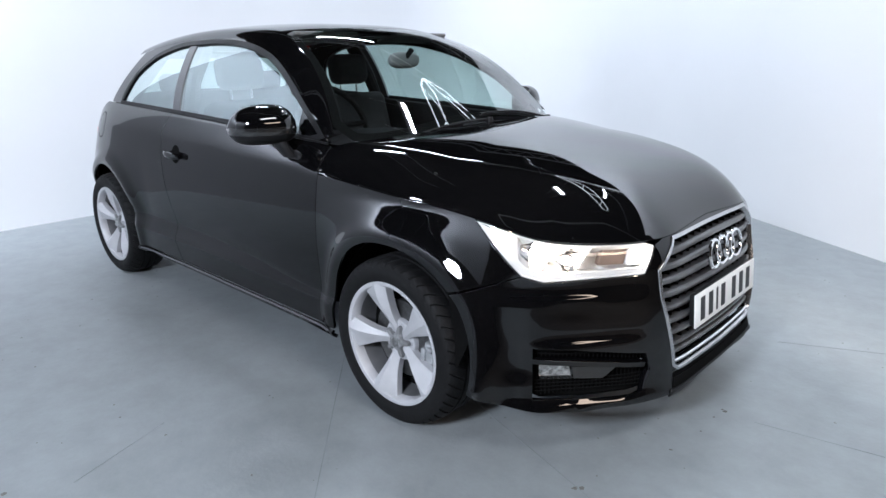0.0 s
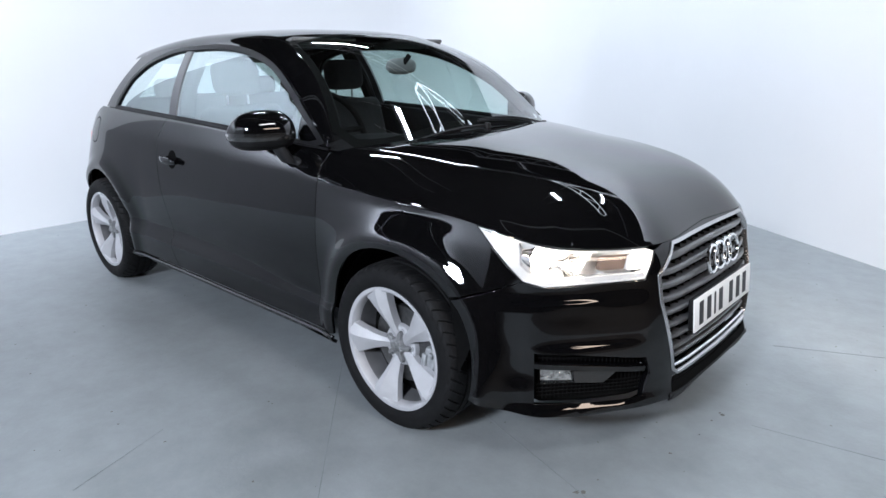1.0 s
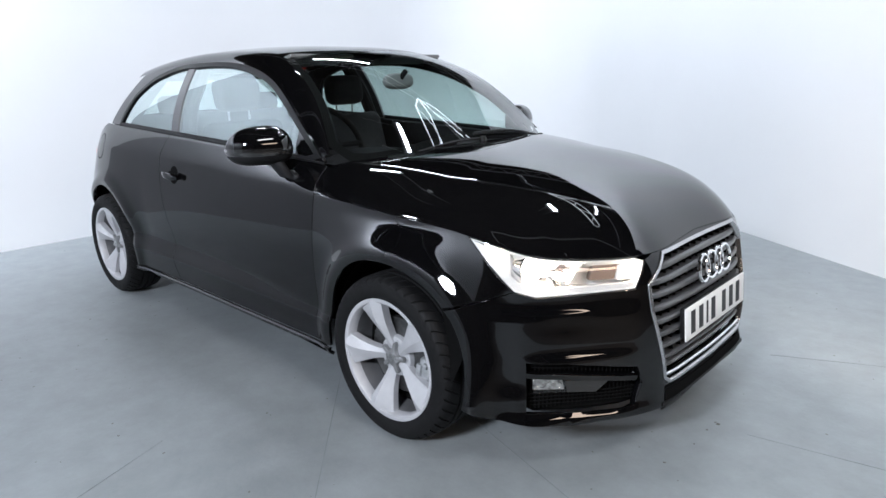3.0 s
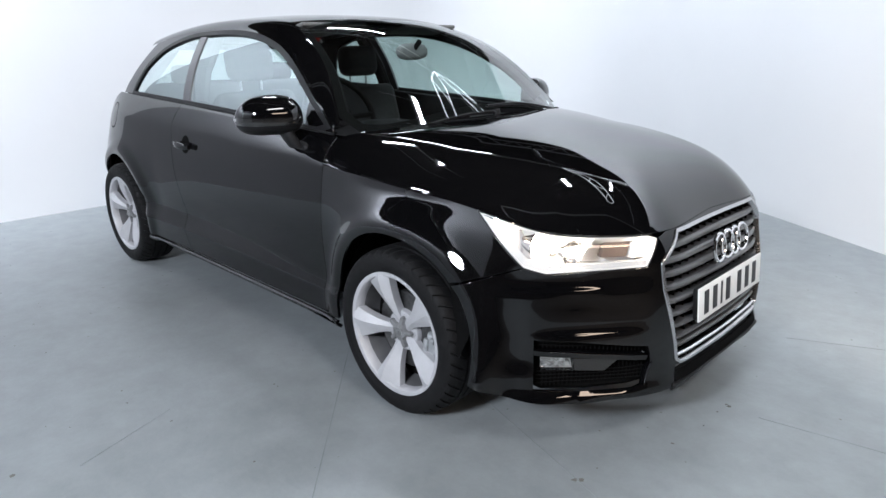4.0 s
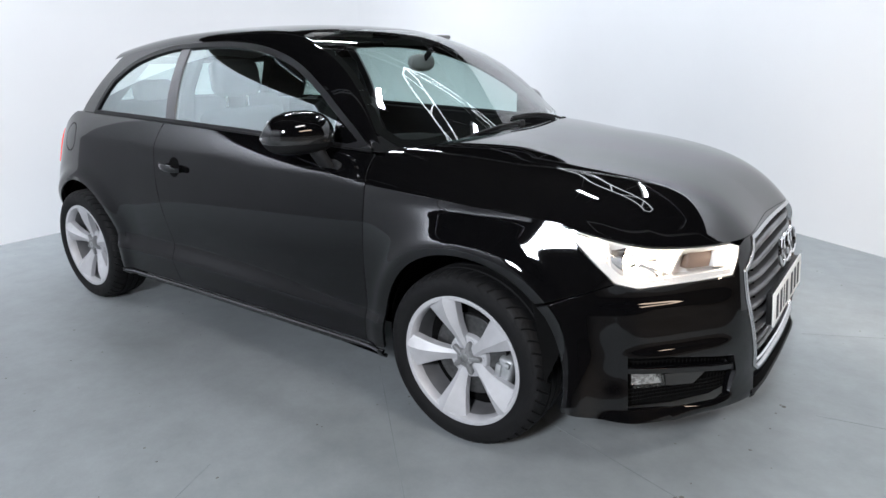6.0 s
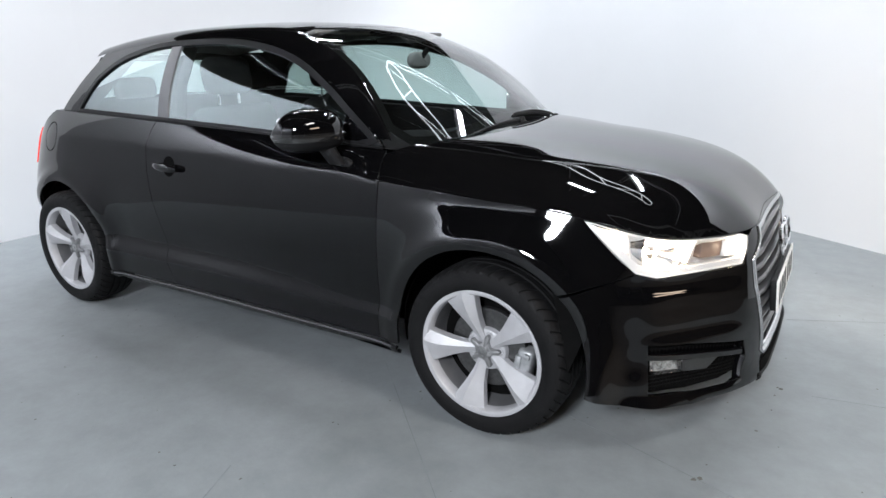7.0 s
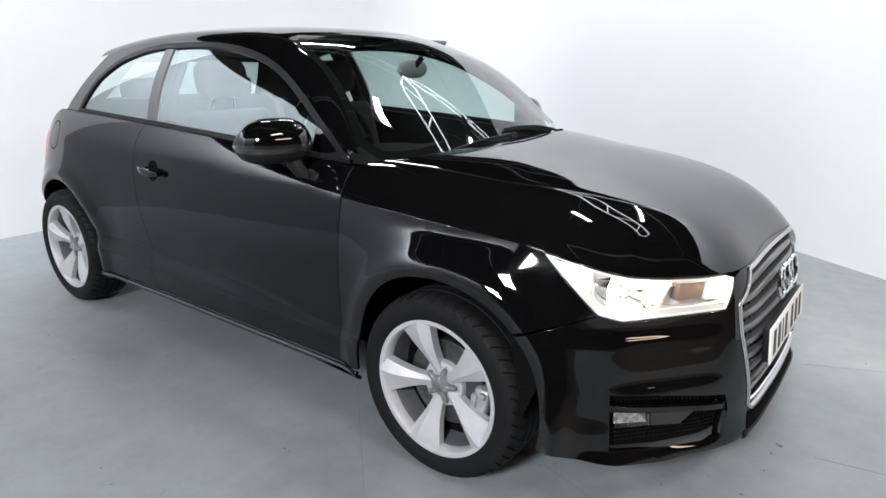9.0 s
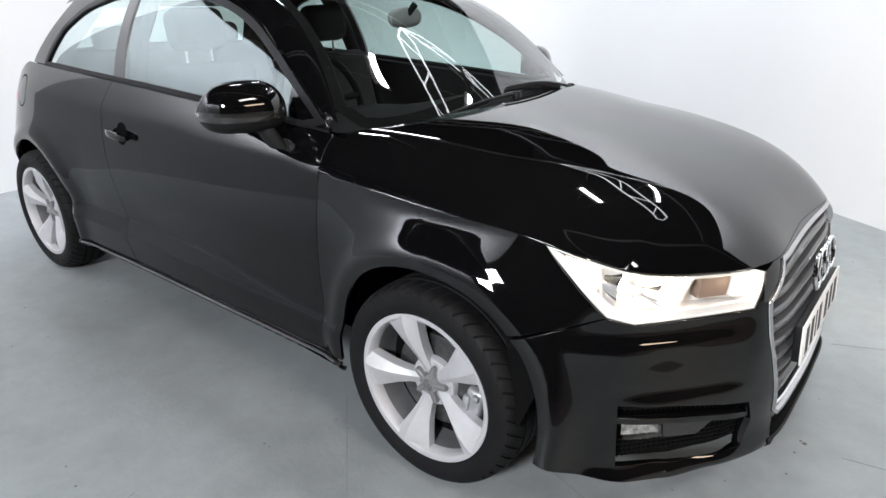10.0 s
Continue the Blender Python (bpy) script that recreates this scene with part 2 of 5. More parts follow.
ribbon_wall("wall_southwest", [Vector((-4.15, -6.65)), Vector((-4.15, -1.35))], "unseen studio wall, toned grey for dim light", DIM_WALL, 3.0)
ribbon_wall("wall_corner", bend, "white studio wall curving round the corner", WHITE_WALL, WALL_TOP)
ribbon_wall("wall_north", [bend[-1], NORTH_END], "plain white painted studio wall standing askew", WHITE_WALL, WALL_TOP)
ribbon_wall("wall_south", [Vector((0.45, -6.5)), Vector((-4.15, -6.5))], "unseen studio wall facing the car's side, toned grey for dim light", DIM_WALL, WALL_TOP)
tagged(part("hall_floor", box_bm(21.8, 20.8, 0.2, (2.75, -0.75, -0.104)), HALL_FLOOR, smooth_angle=0), "unseen hall floor, coloured dark in place of being unlit", "floor", kind="structure")
hall = [Vector(p) for p in ((-8, -11), (-8, 9.5), (13.5, 9.5), (13.5, -11), (-8, -11))]
for k in range(4):
    ribbon_wall("wall_%d" % (k + 1), [hall[k], hall[k + 1]], "dark sheet-metal wall of the hall", ROOF_DARK, ROOF_Z)
tagged(part("ceiling", box_bm(21.8, 20.8, 0.15, (2.75, -0.75, ROOF_Z + 0.08)), ROOF_DARK, smooth_angle=0), "dark sheet-metal hall roof", "ceiling", kind="structure")


def lamp_fixture(x, y, z, sx, sy, watts, yaw=0.0, colour=(0.97, 0.98, 1.0)):
    t = thing("ceiling_light", "rectangular white ceiling light, lit", "light", (x, y, z), "ceiling lights")
    t.rotation_euler = (0, 0, radians(yaw))
    part("housing", box_bm(sx + 0.06, sy + 0.06, 0.06, (0, 0, 0.05), 0.008), WHITE_STEEL, t)
    for k in (-0.4, 0.4):
        part("hanger", tube_bm([(k * sx, 0, 0.07), (k * sx, 0, ROOF_Z - z)], 0.006, 6), WHITE_STEEL, t)
    part("diffuser", box_bm(sx, sy, 0.02, (0, 0, 0.008), 0.004), WARM_LIT if colour[2] < 0.7 else LIT, t, "lit diffuser")
    lo = area_lamp(x, y, z - 0.012, sx, sy, watts, colour)
    lo.rotation_euler = (0, 0, radians(yaw))


def softbox(x, y, z, sx, sz, watts, target):
    """A studio lamp on a stand, turned towards the car."""
    t = thing("studio_lamp", "square studio lamp on a black stand, lit", "lamp", (x, y, -0.004), "studio lamps")
    m = look((0, 0, z), (target[0] - x, target[1] - y, target[2]))
    hb = box_bm(sx + 0.05, sz + 0.05, 0.10, (0, 0, 0.06), 0.01)
    bmesh.ops.transform(hb, matrix=m, verts=hb.verts)
    part("housing", hb, TRIM, t)
    db = box_bm(sx, sz, 0.012, (0, 0, 0.004), 0.003)
    bmesh.ops.transform(db, matrix=m, verts=db.verts)
    part("diffuser", db, LIT, t, "lit white diffuser")
    part("pole", tube_bm([(0, 0, 0.55), (0, 0, z)], 0.018, 10), TRIM, t)
    for k in range(3):
        a = 2 * math.pi * k / 3 + 0.4
        part("leg", tube_bm([(0, 0, 0.60), (0.55 * math.cos(a), 0.55 * math.sin(a), 0.012)], 0.012, 8), TRIM, t)
    lo = area_lamp(x, y, z, sx, sz, watts)
    m2 = look((x, y, z), target)
    lo.matrix_world = Matrix.Translation(m2.to_3x3() @ Vector((0, 0, -0.012))) @ m2


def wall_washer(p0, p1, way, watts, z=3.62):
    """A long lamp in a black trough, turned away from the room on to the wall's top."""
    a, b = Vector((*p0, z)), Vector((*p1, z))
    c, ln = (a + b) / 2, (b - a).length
    t = thing("wall_washer", "added trough light, unseen, that brightens a wall's top", "light", c, "wall washers")
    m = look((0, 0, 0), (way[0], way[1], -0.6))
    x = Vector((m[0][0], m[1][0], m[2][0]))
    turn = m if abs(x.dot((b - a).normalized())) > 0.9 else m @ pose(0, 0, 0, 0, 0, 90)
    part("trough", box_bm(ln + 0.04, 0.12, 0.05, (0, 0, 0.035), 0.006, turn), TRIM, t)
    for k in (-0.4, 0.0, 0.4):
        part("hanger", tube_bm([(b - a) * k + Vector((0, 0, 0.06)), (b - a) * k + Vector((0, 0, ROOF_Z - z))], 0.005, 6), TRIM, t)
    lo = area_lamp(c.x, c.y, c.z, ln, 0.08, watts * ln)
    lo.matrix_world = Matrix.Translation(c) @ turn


for a in LAMPS:
    lamp_fixture(*a)
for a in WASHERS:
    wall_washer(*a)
for a in BOXES:
    softbox(*a)



# two arms of a lattice of lit tubes hung below the roof, meeting in a point
def tube_lattice(apex, ends, z, width=0.42, cells=4):
    t = thing("lattice_light", "lattice of lit white tubes hung below the roof", "light", (apex[0], apex[1], z))
    tip = Vector((0, 0, 0))
    for end in ends:
        d = Vector((end[0] - apex[0], end[1] - apex[1], 0))
        side = Vector((-d.y, d.x, 0)).normalized() * width / 2
        rails = []
        for s in (-1, 1):
            a, b = tip + d * 0.12 + side * s, tip + d * 0.96 + side * s * 0.8
            part("tube", tube_bm([tip, a, b, tip + d], 0.017, 8), TUBE, t)
            rails.append((a, b))
        for k in range(cells):
            p = rails[k % 2][0].lerp(rails[k % 2][1], k / cells)
            q = rails[1 - k % 2][0].lerp(rails[1 - k % 2][1], (k + 0.6) / cells)
            part("cross_tube", tube_bm([p, q], 0.013, 8), TUBE, t)
        for k in (0.15, 0.9):
            part("hanger", tube_bm([tip + d * k + side, tip + d * k + side + Vector((0, 0, ROOF_Z - z))], 0.005, 6), WHITE_STEEL, t)


tube_lattice((-1.6, 3.4), ((1.3, 5.55), (2.1, 1.15)), 5.05, 0.30)

# lattice roof trusses, white
def truss(x0, y0, x1, y1, z, height=0.55):
    a, b = Vector((x0, y0, z)), Vector((x1, y1, z))
    t = thing("roof_truss", "white painted steel lattice roof truss", "truss", a, "roof trusses")
    d = b - a
    n = int(d.length / 0.6)
    up = Vector((0, 0, height))
    part("lower_chord", tube_bm([Vector(), d], 0.026, 8), WHITE_STEEL, t)
    part("upper_chord", tube_bm([up, up + d], 0.026, 8), WHITE_STEEL, t)
    for k in range(n):
        p, q = d * (k / n), d * ((k + 1) / n)
        part("web_bar", tube_bm([p, (p + q) / 2 + up], 0.012, 6), WHITE_STEEL, t)
        part("web_bar", tube_bm([(p + q) / 2 + up, q], 0.012, 6), WHITE_STEEL, t)


for off in (-6.0, 0.0, 5.0):
    truss(-7.6, 0.85 + off, 8.0, 8.35 + off, 5.1, 0.45)

# faint joints in the floor paint, dust specks, and one joint in the west wall
for (x0, y0), (x1, y1) in (((0.05, -0.51), (1.3, -0.90)), ((-0.60, -0.57), (0.25, -1.38)), ((-0.60, -1.396), (-0.473, -1.736)), ((0.80, 0.77), (2.2, 1.42)), ((0.95, 0.02), (1.9, 0.19))):
    ln = math.hypot(x1 - x0, y1 - y0)
    bm = box_bm(ln, 0.0024, 0.001, ((x0 + x1) / 2, (y0 + y1) / 2, 0.0005), turn=Matrix.Rotation(math.atan2(y1 - y0, x1 - x0), 4, "Z"))
    tagged(part("floor_joint", bm, JOINT, None, smooth_angle=0), "thin dirt-filled joint in the floor", "floor joint", kind="structure")
tagged(part("wall_joint", box_bm(0.004, 0.006, 2.98, (-4.1515, 0.345, 1.5)), JOINT_WALL, None, smooth_angle=0), "faint joint between white wall boards", "wall joint", kind="structure")
rnd = random.Random(7)
bm = bmesh.new()
spots = [(0.68, -0.715, 0.013), (0.695, -0.70, 0.009), (0.847, 0.021, 0.012), (0.835, 0.03, 0.007), (0.805, -0.334, 0.006), (-0.57, -1.90, 0.010)]
spots += [(rnd.uniform(-3.8, 2.2), rnd.uniform(-2.6, 2.2), rnd.uniform(0.002, 0.006)) for _ in range(330)]
for x, y, r in spots:
    k = rnd.randint(5, 8)
    a0 = rnd.uniform(0, 6)
    vs = [bm.verts.new((x + r * rnd.uniform(0.4, 1.2) * math.cos(a0 + 2 * math.pi * i / k), y + r * rnd.uniform(0.4, 1.2) * math.sin(a0 + 2 * math.pi * i / k), 0.0008)) for i in range(k)]
    bm.faces.new(vs)
tagged(part("floor_dust", bm, SPECK, None, smooth_angle=0), "small dark dust specks on the floor", "dust", kind="stuff")

# ---- the car's surfaces: front axle at x = 0, nose towards +x, right side at -y ----
from mathutils.geometry import delaunay_2d_cdt


def spline(xs, ys):
    """Natural cubic spline through the knots, straight beyond them."""
    x, y = np.array(xs, float), np.array(ys, float)
    n = len(x)
    h = np.diff(x)
    A = np.eye(n)
    r = np.zeros(n)
    for i in range(1, n - 1):
        A[i, i - 1:i + 2] = h[i - 1], 2 * (h[i - 1] + h[i]), h[i]
        r[i] = 6 * ((y[i + 1] - y[i]) / h[i] - (y[i] - y[i - 1]) / h[i - 1])
    k = np.linalg.solve(A, r)
    x, y, h, k = x.tolist(), y.tolist(), h.tolist(), k.tolist()

    def f(v):
        if v <= x[0]:
            return y[0] + (v - x[0]) * ((y[1] - y[0]) / h[0] - h[0] * k[1] / 6)
        if v >= x[-1]:
            return y[-1] + (v - x[-1]) * ((y[-1] - y[-2]) / h[-1] + h[-1] * k[-2] / 6)
        i = 0
        while v > x[i + 1]:
            i += 1
        a, b = x[i + 1] - v, v - x[i]
        return k[i] * a ** 3 / (6 * h[i]) + k[i + 1] * b ** 3 / (6 * h[i]) + (y[i] / h[i] - k[i] * h[i] / 6) * a + (y[i + 1] / h[i] - k[i + 1] * h[i] / 6) * b
    return f


def smooth(v, a, b):
    u = min(max((v - a) / (b - a), 0.0), 1.0)
    return u * u * (3 - 2 * u)


# the body is drawn over its own base line, RIDE above the floor
WHEELBASE, HUB_Z, TYRE_R, ARCH_R, RIDE = 2.469, 0.297, 0.302, 0.350, 0.015
# plan outline of the right side, nose to tail
PLAN = [(0.800, 0.0), (0.798, -0.18), (0.785, -0.34), (0.730, -0.467), (0.635, -0.592), (0.525, -0.708), (0.36, -0.790), (0.12, -0.838), (-0.35, -0.848),
        (-1.0, -0.848), (-1.7, -0.852), (-2.3, -0.856), (-2.6, -0.835), (-2.82, -0.765), (-2.98, -0.65), (-3.09, -0.47), (-3.15, -0.24), (-3.165, 0.0)]
_s = [0.0]
for (x0, y0), (x1, y1) in zip(PLAN, PLAN[1:]):
    _s.append(_s[-1] + math.hypot(x1 - x0, y1 - y0))
_full = [-v for v in _s[:0:-1]] + _s
CX = spline(_full, [p[0] for p in PLAN[:0:-1]] + [p[0] for p in PLAN])
CY = spline(_full, [-p[1] for p in PLAN[:0:-1]] + [p[1] for p in PLAN])
S_END = _s[-1]


def _root(f, target, lo, hi):
    rising = f(hi) > f(lo)
    for _ in range(40):
        mid = (lo + hi) / 2
        if (f(mid) < target) == rising:
            lo = mid
        else:
            hi = mid
    return (lo + hi) / 2


def SX(x):
    """Way along the plan outline at which it passes x on the right side."""
    return _root(CX, x, 0.0, S_END)


def SY(y):
    """Way along the outline at which the nose passes y (negative: right side)."""
    return _root(CY, y, -_s[6], _s[6])


# inset of the skin from the plan outline over height, at stations from nose to tail
STATIONS = [
    (SY(-0.0), [(0.15, 0.06), (0.19, 0.0), (0.24, -0.004), (0.32, -0.004), (0.42, -0.002), (0.50, 0.008), (0.58, 0.030), (0.66, 0.060), (0.72, 0.105), (0.80, 0.20)]),
    (SY(-0.42), [(0.15, 0.07), (0.18, 0.0), (0.205, -0.007), (0.235, 0.001), (0.32, 0.003), (0.42, 0.007), (0.50, 0.0175), (0.58, 0.0315), (0.66, 0.049), (0.72, 0.085), (0.80, 0.16)]),
    (SY(-0.52), [(0.15, 0.07), (0.175, 0.008), (0.19, -0.012), (0.205, -0.019), (0.216, -0.015), (0.229, -0.003), (0.25, 0.0), (0.32, 0.0), (0.385, 0.0), (0.402, 0.003), (0.415, 0.009), (0.44, 0.0135), (0.49, 0.0205), (0.53, 0.0260), (0.55, 0.0315), (0.565, 0.0355), (0.60, 0.0395), (0.66, 0.048), (0.72, 0.085), (0.80, 0.16)]),
    (SX(0.60), [(0.15, 0.07), (0.175, 0.010), (0.186, -0.022), (0.195, -0.026), (0.205, -0.0225), (0.216, -0.0165), (0.229, -0.0095), (0.245, -0.005), (0.26, -0.005), (0.32, -0.006), (0.385, -0.005), (0.402, -0.001), (0.415, 0.006), (0.44, 0.0105), (0.48, 0.0165), (0.52, 0.0225), (0.538, 0.0255), (0.551, 0.033), (0.565, 0.0375), (0.59, 0.0385), (0.64, 0.040), (0.70, 0.064), (0.80, 0.13)]),
    (SX(0.48), [(0.15, 0.05), (0.175, -0.014), (0.186, -0.041), (0.195, -0.046), (0.205, -0.0425), (0.216, -0.037), (0.229, -0.031), (0.26, -0.0245), (0.32, -0.0105), (0.385, 0.000), (0.42, 0.0045), (0.48, 0.0105), (0.515, 0.0145), (0.53, 0.0175), (0.545, 0.0255), (0.56, 0.0310), (0.59, 0.034), (0.64, 0.039), (0.70, 0.061), (0.80, 0.12)]),
    (SX(0.36), [(0.15, 0.0), (0.19, -0.042), (0.215, -0.058), (0.24, -0.062), (0.26, -0.058), (0.32, -0.043), (0.42, -0.015), (0.48, -0.002), (0.53, 0.007), (0.58, 0.018), (0.64, 0.035), (0.70, 0.055), (0.76, 0.076), (0.84, 0.098)]),
    (SX(0.0), [(0.15, 0.06), (0.20, 0.03), (0.26, 0.010), (0.36, 0.004), (0.46, 0.0), (0.56, -0.006), (0.64, 0.002), (0.69, 0.017), (0.72, 0.030), (0.75, 0.045), (0.775, 0.0565), (0.79, 0.060), (0.80, 0.061), (0.86, 0.062)]),
    (SX(-0.42), [(0.15, 0.10), (0.195, 0.056), (0.235, 0.047), (0.27, 0.0435), (0.300, 0.0425), (0.315, 0.0430), (0.328, 0.0455), (0.355, 0.0545), (0.368, 0.0570), (0.382, 0.0580), (0.41, 0.0570), (0.46, 0.0530), (0.52, 0.0485), (0.60, 0.046), (0.68, 0.049), (0.75, 0.056), (0.80, 0.063), (0.84, 0.071), (0.92, 0.090)]),
    (SX(-1.5), [(0.15, 0.10), (0.195, 0.058), (0.235, 0.046), (0.27, 0.0425), (0.325, 0.0395), (0.340, 0.0400), (0.350, 0.0435), (0.388, 0.0655), (0.403, 0.0710), (0.418, 0.0730), (0.44, 0.0715), (0.47, 0.0670), (0.52, 0.0590), (0.63, 0.0505), (0.72, 0.0555), (0.79, 0.0655), (0.83, 0.0725), (0.855, 0.0765), (0.95, 0.09)]),
    (SX(-1.95), [(0.15, 0.10), (0.195, 0.056), (0.235, 0.042), (0.27, 0.040), (0.325, 0.0375), (0.340, 0.0380), (0.352, 0.0415), (0.39, 0.0590), (0.408, 0.0640), (0.44, 0.0630), (0.52, 0.0540), (0.63, 0.050), (0.72, 0.055), (0.79, 0.064), (0.83, 0.071), (0.862, 0.0765), (0.95, 0.09)]),
    (SX(-2.45), [(0.15, 0.08), (0.20, 0.04), (0.26, 0.014), (0.36, 0.004), (0.46, 0.0), (0.56, 0.010), (0.64, 0.026), (0.70, 0.040), (0.76, 0.053), (0.80, 0.061), (0.84, 0.069), (0.868, 0.075), (0.96, 0.10)]),
    (SX(-2.9), [(0.15, 0.16), (0.22, 0.10), (0.30, 0.065), (0.42, 0.025), (0.54, 0.0), (0.64, 0.010), (0.76, 0.040), (0.86, 0.070), (0.96, 0.12)]),
    (S_END, [(0.15, 0.14), (0.22, 0.05), (0.30, 0.015), (0.42, 0.0), (0.54, 0.0), (0.64, 0.03), (0.76, 0.09), (0.86, 0.12), (0.96, 0.15)]),
]
STATIONS = [(s, spline([p[0] for p in prof], [p[1] for p in prof])) for s, prof in STATIONS]


def inset(s, z):
    s = abs(s)
    for (s0, f0), (s1, f1) in zip(STATIONS, STATIONS[1:]):
        if s <= s1:
            w = smooth(s, s0, s1)
            return (1 - w) * f0(z) + w * f1(z)
    return STATIONS[-1][1](z)


def flare(x, z):
    """How far the wheel arches stand proud."""
    out = 0.0
    for cx in (0.0, -WHEELBASE):
        r = math.hypot(x - cx, z - HUB_Z)
        out += 0.012 * math.exp(-((r - ARCH_R - 0.034) / 0.038) ** 2)
    return out


def body(s, z, deep=0.0):
    """The skin below the shoulder line; s is signed: positive on the right."""
    e = 0.004
    x, y = CX(s), CY(s)
    tx, ty = CX(s + e) - CX(s - e), CY(s + e) - CY(s - e)
    k = math.hypot(tx, ty)
    nx, ny = -ty / k, tx / k
    if nx * (x + 1.2) + ny * y < 0:
        nx, ny = -nx, -ny
    d = inset(s, z) + deep - (flare(x, z) if x < 0.5 else 0.0) * (1 if abs(s) > 0.75 else 0)
    return Vector((x - nx * d, y - ny * d, z))


# shoulder line: height over the way along the outline
SHOULDER = spline([0.0, 0.40, SX(0.60), SX(0.45), SX(0.32), SX(0.0), SX(-0.43), SX(-1.2), SX(-1.75), SX(-2.3), SX(-2.65), SX(-2.95), S_END],
                  [0.706, 0.694, 0.700, 0.728, 0.760, 0.797, 0.820, 0.846, 0.862, 0.870, 0.866, 0.850, 0.84])


# greenhouse: belt line, rail line (pillar and roof edge), centre line, all over x
BELT_Y = spline([-3.0, -2.7, -2.35, -1.67, -1.0, -0.46, -0.2], [0.60, 0.675, 0.708, 0.708, 0.702, 0.690, 0.67])
BELT_Z = spline([-3.0, -2.7, -2.35, -1.67, -1.0, -0.46, -0.2], [0.985, 0.992, 0.988, 0.966, 0.940, 0.915, 0.902])
RAIL_Y = spline([-2.80, -2.62, -2.40, -2.10, -1.75, -1.40, -1.02, -0.886, -0.716, -0.576, -0.429, -0.25, -0.1], [0.60, 0.56, 0.535, 0.518, 0.508, 0.508, 0.523, 0.543, 0.583, 0.633, 0.708, 0.83, 0.95])
RAIL_Z = spline([-2.80, -2.62, -2.40, -2.10, -1.75, -1.40, -1.02, -0.886, -0.716, -0.576, -0.429, -0.25, -0.1], [1.16, 1.225, 1.282, 1.330, 1.357, 1.358, 1.325, 1.285, 1.203, 1.093, 0.931, 0.70, 0.48])
MID_Z = spline([-2.80, -2.55, -2.25, -1.9, -1.5, -1.2, -1.02, -0.86, -0.68, -0.46, -0.24, -0.1], [1.262, 1.306, 1.350, 1.382, 1.396, 1.388, 1.372, 1.335, 1.248, 1.110, 0.952, 0.845])


def top(x, y, deep=0.0):
    """Windscreen and roof over the plan."""
    yr, zr, zc = RAIL_Y(x), RAIL_Z(x), MID_Z(x)
    p = 2.2 + 0.6 * smooth(x, -0.8, -1.2)
    return Vector((x, y, zc - (zc - zr) * min(abs(y) / yr, 1.3) ** p - deep))


def side_y(x, z):
    """Outward reach of the side glass at x and height z."""
    yb, zb, yr, zr = BELT_Y(x), BELT_Z(x), RAIL_Y(x), RAIL_Z(x)
    h = max(zr - zb, 0.05)
    u = (z - zb) / h
    return yb + (yr - yb) * u + 0.028 * 4 * u * (1 - u) * min(h / 0.3, 1)


def side(x, z, deep=0.0):
    return Vector((x, -side_y(x, z) + deep * 0.9, z - deep * 0.4))


# hood: centre line over x, before the nose rounds down
HOOD_Z = spline([-0.45, -0.24, 0.0, 0.2, 0.4, 0.55, 0.72], [0.972, 0.957, 0.937, 0.914, 0.878, 0.840, 0.786])
VIRT_Y = spline([-0.45, -0.2, 0.1, 0.32, 0.5, 0.72], [0.782, 0.779, 0.768, 0.735, 0.70, 0.655])
VIRT_Z = spline([-0.45, -0.2, 0.1, 0.32, 0.5, 0.72], [0.820, 0.808, 0.786, 0.758, 0.730, 0.69])
NOSE_L = 0.34


_n = [SX(-0.47) * k / 400 for k in range(401)]
_e = [body(v, SHOULDER(v)) for v in _n][::-1]
_ex, _ey, _ez = [p.x for p in _e], [-p.y for p in _e], [p.z for p in _e]


def crown(x, y):
    """The hood's crown, before nose and edges are drawn down to the shoulder line."""
    u = min(abs(y) / VIRT_Y(x), 1.2)
    zc = HOOD_Z(x)
    return zc - (zc - VIRT_Z(x)) * (0.25 * u ** 2 + 0.75 * u ** (4 + 5 * smooth(-x, -0.05, 0.45))) + 0.0060 * math.exp(-(math.hypot(u - 0.56 - 0.30 * (0.5 - x), 0.035) - 0.035) / 0.07) * smooth(-x, -0.70, -0.35)


_cor = [crown(a, b) - c for a, b, c in zip(_ex, _ey, _ez)]
_ey_r, _ex_r, _cor_r = _ey[::-1], _ex[::-1], _cor[::-1]


def hood_z(x, y):
    """Hood height over the plan, meeting the shoulder line at its edge."""
    y = abs(y)
    z = crown(x, y)
    xf, c = float(np.interp(y, _ey_r, _ex_r)), float(np.interp(y, _ey_r, _cor_r))
    g = max(0.0, 1 - max(xf - x, 0.0) / NOSE_L) ** 3.6
    return z - c * g


def hood(x, y, deep=0.0):
    return Vector((x, y, hood_z(x, y) - deep))


def skin(s, z, deep=0.0):
    """The side skin with its shoulder: below the shoulder line the body, above it up to the belt."""
    zs = SHOULDER(abs(s))
    if z <= zs:
        return body(s, z, deep)
    p = body(s, zs, deep)
    t = (z - zs) / max(BELT_Z(p.x) - zs, 0.03)
    dy, h = -p.y - BELT_Y(p.x) + deep, max(BELT_Z(p.x) - zs, 0.03)
    y = -p.y - dy * t + max(dy - 0.42 * h, 0.0) * t * (1 - t)
    return Vector((p.x, -y, z))


def ROUND(x):
    return 0.016 + 0.029 * smooth(-x, 0.80, 1.12)


_low = spline([-2.4, -1.6, -1.3, -1.088, -0.908, -0.731, -0.65, -0.565, -0.50, -0.44], [0.036, 0.036, 0.040, 0.054, 0.068, 0.080, 0.077, 0.066, 0.045, 0.025])


